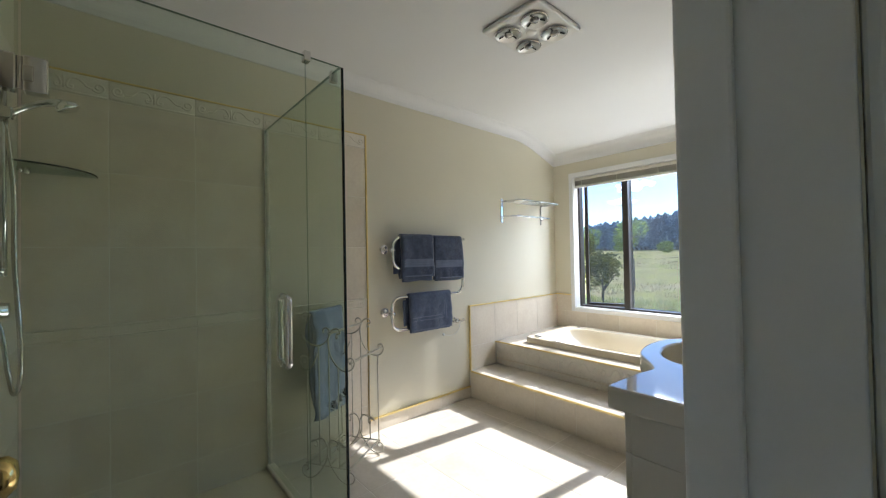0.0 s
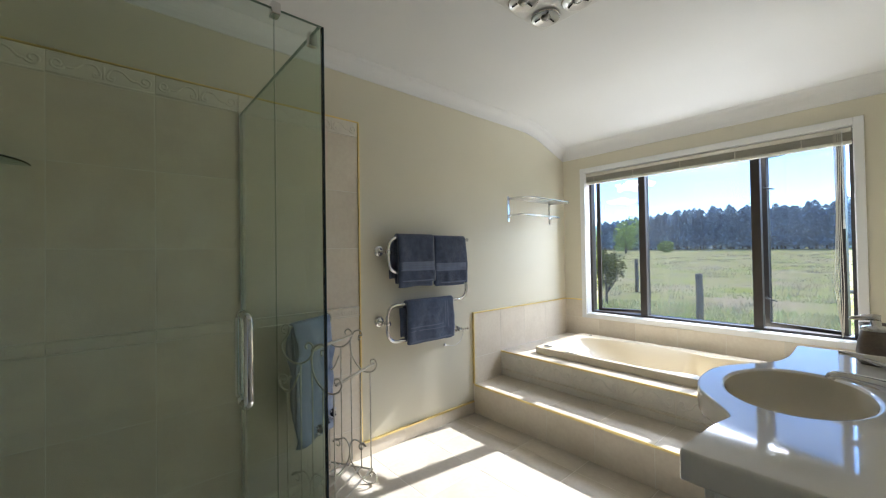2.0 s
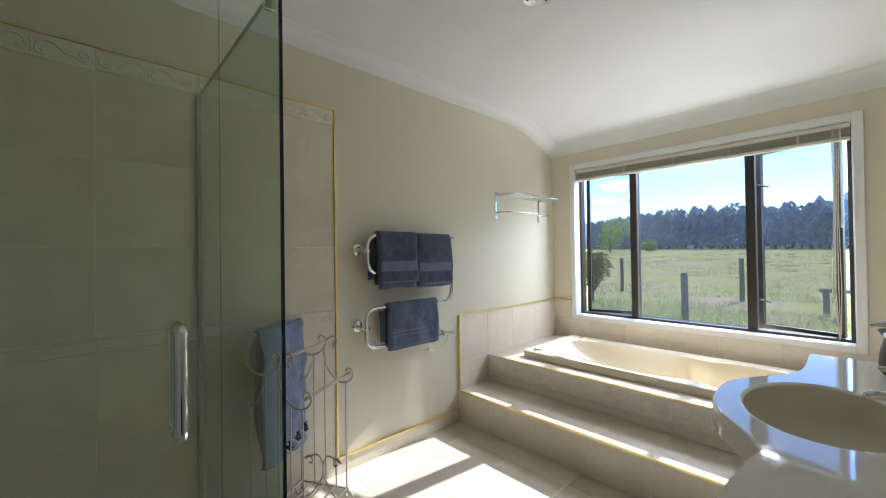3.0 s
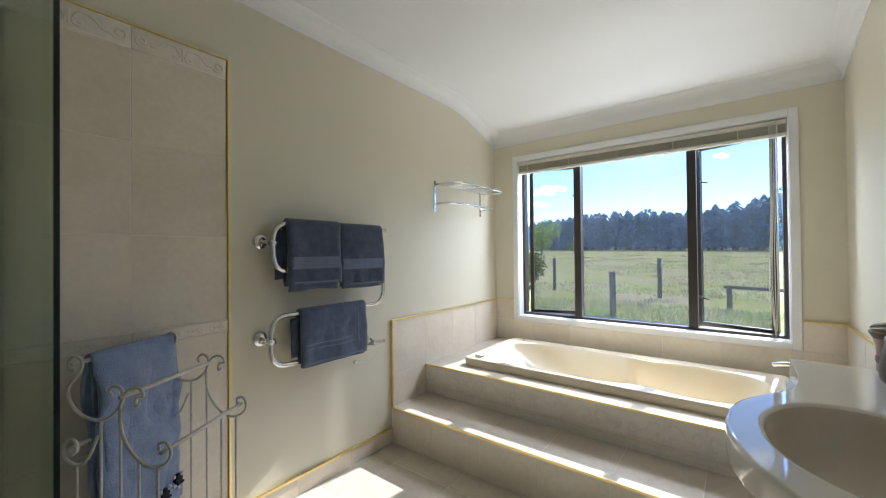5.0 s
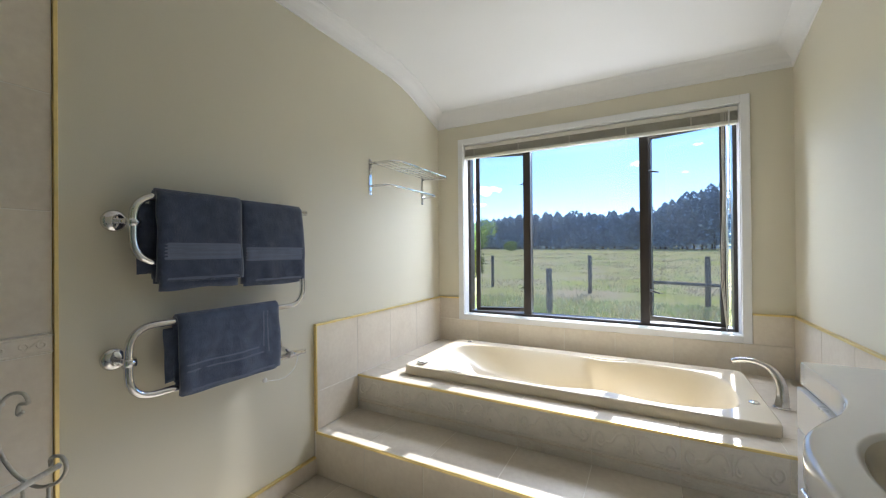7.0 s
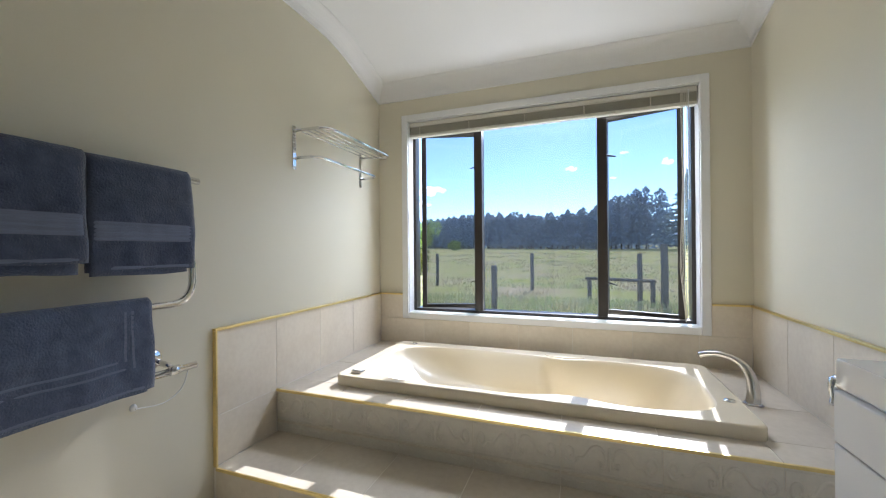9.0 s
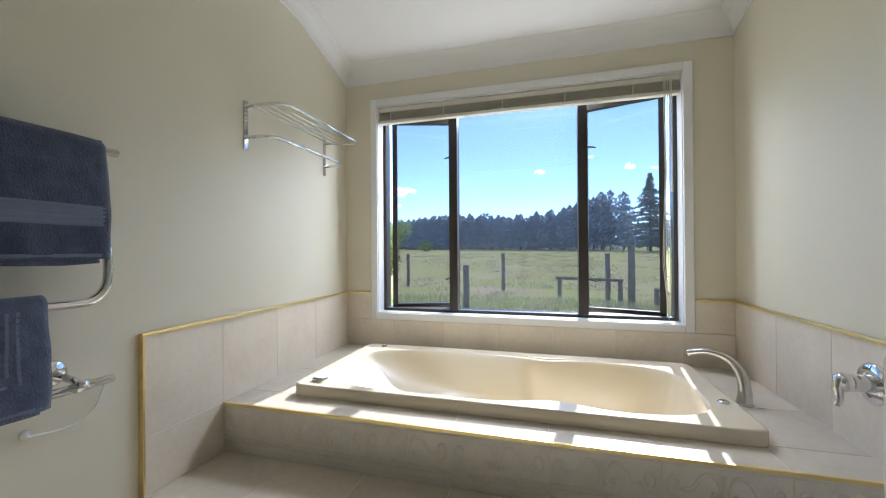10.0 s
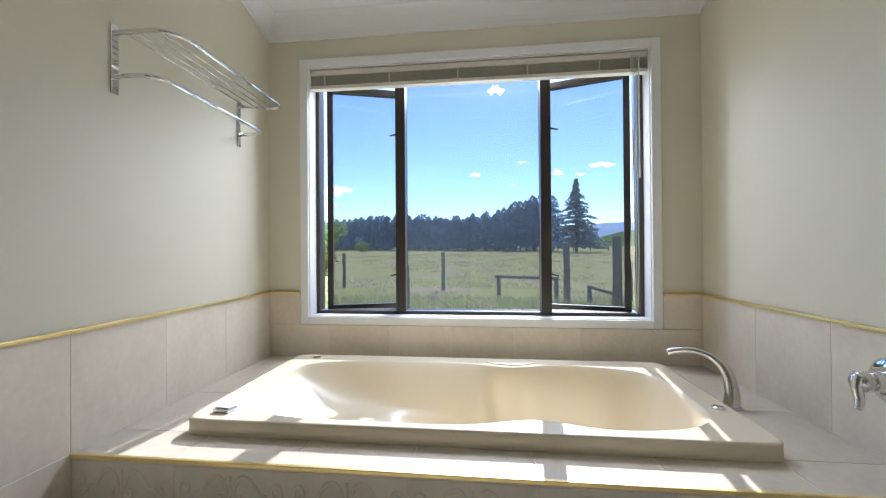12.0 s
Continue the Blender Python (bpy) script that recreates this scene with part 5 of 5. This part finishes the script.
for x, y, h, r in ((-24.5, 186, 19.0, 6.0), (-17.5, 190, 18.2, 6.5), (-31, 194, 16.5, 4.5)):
    broadleaf("gum_tree", x, y, h, r, HAZED_GUM, 0.75, 1300, "tall hazy gum tree rising behind the pines", "tree")
for x, y, h, r in ((-38.5, 96, 8.4, 4.8), (-48, 92, 9.2, 4.8), (-31, 100, 2.6, 1.5)):
    broadleaf("willow_tree", x, y, h, r, WILLOW, 0.42, 900, "bright green rounded willow tree in the paddock", "tree")
for x, y, h, r, n in ((-3.55, 12.6, 1.7, 0.75, 1500), (-4.7, 13.2, 2.6, 0.95, 1700)):
    broadleaf("shrub", x, y, h, r, SHRUB, 0.055, n, "yellow-green leafy garden shrub outside the window", "shrub")

# lone conifer with drooping tiers
cx, cy, ch = 21.4, 88.0, 16.6
cz = ground_z(cx, cy)
con = thing("conifer_tree", "tall dark tiered conifer standing alone", "tree", at=(cx, cy, cz))
b = bmesh.new()
trunk(b, 0, 0, 0, ch * 0.97, 0.35)
part("trunk", b, BARK, con)
b = bmesh.new()
for tier in range(24):
    f = tier / 23
    zt = ch * (0.08 + 0.88 * f)
    reach = 7.2 * (1 - f) ** 1.05 * random.uniform(0.82, 1.08) + 0.12
    for k in range(int(11 - 6 * f)):
        a = random.uniform(0, 2 * math.pi)
        ln = reach * random.uniform(0.7, 1.08)
        for q in range(9):
            s = (q + 1) / 9
            p = Vector((math.cos(a) * ln * s, math.sin(a) * ln * s, zt + 0.5 * s * (1 - f) - 0.9 * s * s * (1 - 0.4 * f)))
            for rep in range(4):
                leaf_quad(b, p + Vector((random.uniform(-0.3, 0.3), random.uniform(-0.3, 0.3), random.uniform(-0.25, 0.1))), 0.33 * (1.2 - 0.5 * f), -0.2)
part("crown", b, CONIFER, con)

# hills far off
def hill(name, x0, x1, y, base, top, material, label, seed):
    b = bmesh.new()
    n = 60
    lo, hi_, bk = [], [], []
    for i in range(n + 1):
        t = i / n
        x = x0 + (x1 - x0) * t
        z = base + (top - base) * (math.sin(math.pi * t) ** 0.7) * (0.8 + 0.25 * noise.noise(Vector((t * 5 + seed, 0, 0))) + 0.06 * noise.noise(Vector((t * 22 + seed, 1, 0))))
        lo.append(b.verts.new((x, y, base - 8)))
        hi_.append(b.verts.new((x, y + (top - base) * 2.2, z)))
        bk.append(b.verts.new((x, y + (top - base) * 5, base - 8)))
    for i in range(n):
        b.faces.new((lo[i], lo[i + 1], hi_[i + 1], hi_[i]))
        b.faces.new((hi_[i], hi_[i + 1], bk[i + 1], bk[i]))
    return tagged(part(name, b, material, smooth=True), label, "hill", kind="structure")


hill("backdrop_green_hill", 60, 330, 290, 3, 26, GREEN_HILL, "sunlit green pasture hill beyond the trees", 1.0)
hill("backdrop_blue_hill", 250, 2600, 2600, 0, 300, HAZED_HILL, "hazy blue hills on the horizon", 4.0)

# fence posts, wires, rails
def post(x, y, h, r, label="weathered round timber fence post", square=False):
    z = ground_z(x, y)
    t = thing("fence_post", label, "post", "fence posts in the paddock", at=(x, y, z))
    b = bmesh.new()
    if square:
        box(b, -r, -r, -0.25, r, r, h, 0.012)
    else:
        tube(b, [(0, 0, -0.25), (0.01, 0, h * 0.5), (0, 0.005, h - 0.015), (0, 0.005, h)], [r * 1.05, r, r * 0.97, r * 0.85], 12)
    part("post_body", b, POST, t, smooth=not square)
    return t


line = [(-14.0, 18.4), (-9.2, 17.5), (-4.15, 16.4), (-0.2, 15.4), (2.93, 13.35), (6.5, 11.3), (10.5, 9.2)]
for x, y in line:
    post(x, y, 1.32, 0.065)
post(-0.62, 11.1, 1.12, 0.075)
post(3.37, 12.5, 1.58, 0.085)
post(4.47, 12.0, 1.72, 0.11)
post(4.74, 12.0, 1.10, 0.10)
for x, y, h in ((1.65, 13.75, 0.62), (3.18, 12.95, 0.62), (3.93, 12.46, 0.46)):
    post(x, y, h, 0.06, "short weathered timber post carrying a rail")
for (a, b_) in (((1.55, 13.75, 0.60), (3.25, 12.95, 0.60)), ((3.90, 12.46, 0.44), (4.45, 12.05, 0.28))):
    t = thing("fence_rail", "weathered timber rail between short posts", "rail")
    pa = Vector(a) + Vector((0, 0, ground_z(a[0], a[1])))
    pb = Vector(b_) + Vector((0, 0, ground_z(b_[0], b_[1])))
    part("rail_bar", tube(bmesh.new(), [pa, pb], 0.042, 8), POST, t)
for h in (0.25, 0.5, 0.75, 1.0, 1.22):
    t = thing("fence_wire", "thin galvanised fence wire", "wire", "fence wires")
    part("wire", tube(bmesh.new(), [(x, y, ground_z(x, y) + h) for x, y in line], 0.0028, 5), WIRE, t)
# far fence along the trees
bm = bmesh.new()
for i in range(46):
    t = i / 45
    x, y = -120 + 150 * t, 206 - 112 * t
    z = ground_z(x, y)
    box(bm, x - 0.12, y - 0.12, z - 0.2, x + 0.12, y + 0.12, z + 1.2)
tagged(part("far_fence", bm, POST), "distant line of fence posts below the trees", "fence", kind="stuff")

# long grass and tufts
random.seed(5)
blades = {"long_grass": ([], []), "dry_grass": ([], [])}
for i in range(46000):
    verts, faces = blades["long_grass"]
    if i < 20000:
        y = 7.0 + 6.5 * random.random()
        x = random.uniform(-1, 1) * (2.6 + y * 0.55)
        h = random.uniform(0.05, 0.15)
        if noise.noise(Vector((x * 0.5, y * 0.5, 9))) > 0.12:
            h *= 1.7
    else:
        y = 16 + 70 * random.random() ** 1.5
        x = random.uniform(-1, 1) * (3 + y * 0.6)
        if noise.noise(Vector((x * 0.16, y * 0.10, 5))) < 0.05:
            continue
        h = random.uniform(0.04, 0.12)
        if noise.noise(Vector((x * 0.35, y * 0.22, 15))) > -0.05:
            verts, faces = blades["dry_grass"]
    z = ground_z(x, y) - 0.01
    a = random.uniform(0, 2 * math.pi)
    w = 0.008 + 0.0013 * y
    dx, dy = math.cos(a) * w, math.sin(a) * w
    k = len(verts)
    verts += [(x - dx, y - dy, z), (x + dx, y + dy, z), (x + random.uniform(-0.5, 0.5) * h, y + random.uniform(-0.5, 0.5) * h, z + h)]
    faces.append((k, k + 1, k + 2))
# straw-coloured tussocks
for i in range(170):
    y0 = 11.5 + 60 * random.random() ** 1.8
    x0 = random.uniform(-1, 1) * (3 + y0 * 0.6)
    size = random.uniform(0.10, 0.28)
    verts, faces = blades["dry_grass" if random.random() < 0.7 else "long_grass"]
    for q in range(46):
        x, y = x0 + random.gauss(0, size * 1.6), y0 + random.gauss(0, size)
        z, h, w = ground_z(x, y) - 0.01, size * random.uniform(0.5, 1.25), 0.006 + 0.0006 * y
        a = random.uniform(0, 2 * math.pi)
        k = len(verts)
        verts += [(x - math.cos(a) * w, y - math.sin(a) * w, z), (x + math.cos(a) * w, y + math.sin(a) * w, z), (x + random.uniform(-0.5, 0.5) * h, y + random.uniform(-0.5, 0.5) * h, z + h)]
        faces.append((k, k + 1, k + 2))
for name, material, label in (("long_grass", LONG_GRASS, "tufts of long seeding grass in the paddock"), ("dry_grass", DRY_GRASS, "brown dried grass tufts scattered over the paddock")):
    me = bpy.data.meshes.new(name)
    me.from_pydata(blades[name][0], [], blades[name][1])
    me.materials.append(material)
    tagged(new(name, me), label, "grass", kind="stuff")

# fair-weather clouds
CLOUD = mat("cloud_white_glow", (0.92, 0.92, 0.93), 1.0, vary=0.04, scale=0.004, fine=0.03)
# glow added in place of sunlight scattering through the backlit clouds
CLOUD.node_tree.nodes["Principled BSDF"].inputs["Emission Color"].default_value = (0.95, 0.97, 1.0, 1)
CLOUD.node_tree.nodes["Principled BSDF"].inputs["Emission Strength"].default_value = 0.75


def cloud(x, y, z, w, h, n, seed):
    random.seed(seed)
    b = bmesh.new()
    for i in range(n):
        t = random.uniform(-1, 1)
        r = w * 0.16 * (1 - 0.55 * abs(t)) * random.uniform(0.6, 1.2)
        c = Vector((t * w / 2, random.uniform(-0.15, 0.15) * w, random.uniform(-0.2, 0.5) * h * (1 - abs(t) * 0.6)))
        bmesh.ops.create_icosphere(b, subdivisions=2, radius=r, matrix=Matrix.Translation(c) @ Matrix.Diagonal((1, 1, h / w * 1.6, 1)))
    for v in b.verts:
        v.co += Vector((noise.noise(v.co * 0.03), 0, noise.noise(v.co * 0.035 + Vector((5, 1, 2))))) * w * 0.05
    o = part("cloud", b, CLOUD, smooth=True)
    o.location = (x, y, z)
    return tagged(o, "small white fair-weather cloud", "cloud", kind="structure")


for k, (slope, elev, w, h) in enumerate(((-0.40, 8.6, 190, 70), (-0.43, 6.6, 150, 45), (0.035, 22.6, 95, 70), (-0.02, 11.2, 60, 30), (0.10, 12.8, 40, 18), (0.30, 11.6, 130, 40), (0.245, 10.6, 45, 20), (0.075, 9.6, 30, 14), (0.19, 11.0, 50, 45))):
    yy = 2200.0
    cloud(1.2 + slope * yy, yy, 1.0 + yy * math.hypot(1, slope) * math.tan(radians(elev)), w, h, 26, 40 + k)


# ---- tiles, last ----
# floor
fx = [0.0, 0.19, 0.58, 0.97, 1.36, 1.75, 2.14, RX]
fy = [NY, 0.39, 0.78, 1.17, 1.56, 1.95, 2.34, 2.73, STEP_Y + 0.012]
for x0, x1 in spans(fx, 0.004):
    for y0, y1 in spans(fy, 0.004):
        if x1 > DX and y1 < 1.3:
            x1 = min(x1, DX)
        piece("floor_tile", floor, FLOOR_TILE, x0, y0, -0.011, x1, y1, 0.0, 0.0015)
# shower wall
ty = [NY, 0.525, 0.87, 1.21, 1.547, 1.884]
tz = [0.0, 0.20, 0.545, 0.890]
tz2 = [0.949, 1.31, 1.66, 2.005]
part("tile_bed", boxed(0.0002, NY, 0.0, 0.0088, 1.884, 2.10), GROUT, wl)
part("tile_bed", boxed(0.0090, NY + 0.0005, 0.0, 1.0, NY + 0.0088, 2.10), GROUT, wnr)
for z0, z1 in spans(tz) + spans(tz2):
    for y0, y1 in spans(ty):
        piece("wall_tile", wl, TILE, 0.003, y0, z0, 0.010, y1, z1)
    for x0, x1 in spans([0.010, 0.335, 0.672, 1.0]):
        piece("wall_tile", wnr, TILE, x0, NY + 0.003, z0, x1, NY + 0.010, z1)
FACE_LEFT = Matrix.Rotation(radians(90), 4, "Z")
top_meshes, dado_meshes, foot_meshes = {}, {}, {}
for y0, y1 in spans(ty, 0.0025):
    w = round(y1 - y0, 3)
    if w not in top_meshes:
        top_meshes[w] = border_mesh(w, 0.091, 0.010)
        dado_meshes[w] = dado_mesh(w, 0.056, 0.012)
    place("border_tile", top_meshes[w], wl, Matrix.Translation((0.0135, (y0 + y1) / 2, 2.0515)) @ FACE_LEFT)
    place("dado_tile", dado_meshes[w], wl, Matrix.Translation((0.0150, (y0 + y1) / 2, 0.9195)) @ FACE_LEFT)
part("gold_strip", boxed(0.002, NY, 2.0985, 0.016, 1.8945, 2.106, 0.0015), GOLD, wl, "polished gold edge strip")
part("gold_strip", boxed(0.002, 1.8855, 0.101, 0.018, 1.8965, 2.098, 0.002), GOLD, wl, "polished gold edge strip")
# skirting
part("tile_bed", boxed(0.0002, 1.884, 0.0, 0.0096, STEP_Y + 0.004, 0.088), GROUT, wl)
for y0, y1 in spans([1.886, 2.22, 2.555, STEP_Y + 0.008]):
    piece("skirting_tile", wl, TILE, 0.003, y0, 0.0005, 0.011, y1, 0.088)
part("gold_strip", boxed(0.002, 1.8955, 0.0885, 0.019, STEP_Y - 0.004, 0.100, 0.002), GOLD, wl, "polished gold edge strip")
# bath surround, left wall
part("tile_bed", boxed(0.0002, STEP_Y + 0.004, STEP_Z, 0.0097, WY - 0.0005, CAP_Z - 0.008), GROUT, wl)
sy = [STEP_Y + 0.008, 3.229, 3.565, 3.90, WY - 0.010]
for y0, y1 in spans(sy):
    piece("splash_tile", wl, TILE, 0.003, y0, 0.438, 0.011, y1, CAP_Z - 0.009)
piece("splash_tile", wl, TILE, 0.003, STEP_Y + 0.010, STEP_Z + 0.001, 0.011, DECK_Y - 0.002, 0.4345)
part("gold_strip", boxed(0.002, STEP_Y - 0.001, CAP_Z - 0.0085, 0.021, WY - 0.011, CAP_Z + 0.0025, 0.002), GOLD, wl, "polished gold edge strip")
part("gold_strip", boxed(0.002, STEP_Y - 0.001, STEP_Z + 0.001, 0.021, STEP_Y + 0.008, CAP_Z - 0.009, 0.002), GOLD, wl, "polished gold edge strip")
# window wall
part("tile_bed", boxed(0.010, WY - 0.0097, DECK_Z - 0.01, RX - 0.006, WY - 0.0005, WZ0 - TW - 0.002), GROUT, ww)
for x0, x1 in spans([0.011, 0.36, 0.70, 1.035, 1.37, 1.71, 2.05, RX - 0.011]):
    piece("splash_tile", ww, TILE, x0, WY - 0.011, DECK_Z + 0.001, x1, WY - 0.003, WZ0 - TW + 0.0015)
for x0, x1 in ((0.011, WX0 - TW - 0.002), (WX1 + TW + 0.002, RX - 0.011)):
    piece("splash_tile", ww, TILE, x0, WY - 0.011, WZ0 - TW + 0.004, x1, WY - 0.0005, CAP_Z - 0.009)
    part("gold_strip", boxed(x0 - 0.010 if x0 < 1 else x0, WY - 0.021, CAP_Z - 0.0085, x1 if x0 < 1 else x1 + 0.010, WY - 0.0005, CAP_Z + 0.0025, 0.002), GOLD, ww, "polished gold edge strip")
# right wall
part("tile_bed", boxed(RX - 0.0097, VY1, STEP_Z, RX - 0.0005, WY - 0.0005, CAP_Z - 0.008), GROUT, wr)
for y0, y1 in spans([VY1, 3.229, 3.565, 3.90, WY - 0.010]):
    piece("splash_tile", wr, TILE, RX - 0.011, y0, 0.438, RX - 0.003, y1, CAP_Z - 0.009)
part("gold_strip", boxed(RX - 0.021, VY1 + 0.002, CAP_Z - 0.0085, RX - 0.002, WY - 0.022, CAP_Z + 0.0025, 0.002), GOLD, wr, "polished gold edge strip")
# step
part("tile_bed", boxed(0.012, DECK_Y + 0.0052, STEP_Z + 0.001, RX - 0.001, DECK_Y + 0.010, 0.2885), GROUT, platform)
part("tile_bed", boxed(0.012, DECK_Y + 0.0024, 0.289, RX - 0.001, DECK_Y + 0.010, DECK_Z - 0.0105), GROUT, platform)
EX = [0.012, 0.34, 0.675, 1.01, 1.345, 1.68, 2.015, RX - 0.001]
for x0, x1 in spans(EX):
    piece("riser_tile", platform, TILE, x0, STEP_Y + 0.003, 0.001, x1, STEP_Y + 0.012, STEP_Z - 0.009)
    piece("tread_tile", platform, FLOOR_TILE, x0, STEP_Y + 0.006, STEP_Z - 0.010, x1, DECK_Y + 0.012, STEP_Z)
    # deck riser: plain foot tile, relief border above
    w = round(x1 - x0, 3)
    if w not in foot_meshes:
        foot_meshes[w] = foot_mesh(w, 0.287 - STEP_Z, 0.008)
    place("riser_tile", foot_meshes[w], platform, Matrix.Translation(((x0 + x1) / 2, DECK_Y + 0.004, (0.288 + STEP_Z + 0.001) / 2)))
    if w not in top_meshes:
        top_meshes[w] = border_mesh(w, 0.091, 0.010)
    hz = (DECK_Z - 0.010 - 0.290) / 0.091
    place("border_tile", top_meshes[w], platform, Matrix.Translation(((x0 + x1) / 2, DECK_Y + 0.001, (DECK_Z - 0.010 + 0.290) / 2)) @ Matrix.Diagonal((1, 1, hz, 1)))
    # deck front strip
    piece("deck_tile", platform, FLOOR_TILE, x0, DECK_Y + 0.006, DECK_Z - 0.010, x1, TY0 + 0.02, DECK_Z)
    piece("deck_tile", platform, FLOOR_TILE, x0, TY1 - 0.02, DECK_Z - 0.010, x1, WY - 0.011, DECK_Z)
for y0, y1 in spans([TY0 + 0.02, 3.72, TY1 - 0.02]):
    piece("deck_tile", platform, FLOOR_TILE, 0.012, y0, DECK_Z - 0.010, TX0 + 0.02, y1, DECK_Z)
    piece("deck_tile", platform, FLOOR_TILE, TX1 - 0.02, y0, DECK_Z - 0.010, RX - 0.012, y1, DECK_Z)
part("gold_strip", boxed(0.017, STEP_Y - 0.003, STEP_Z - 0.012, RX - 0.012, STEP_Y + 0.006, STEP_Z + 0.0015, 0.002), GOLD, platform, "polished gold edge strip")
part("gold_strip", boxed(0.012, DECK_Y - 0.004, DECK_Z - 0.0105, RX - 0.012, DECK_Y + 0.008, DECK_Z + 0.0015, 0.002), GOLD, platform, "polished gold edge strip")
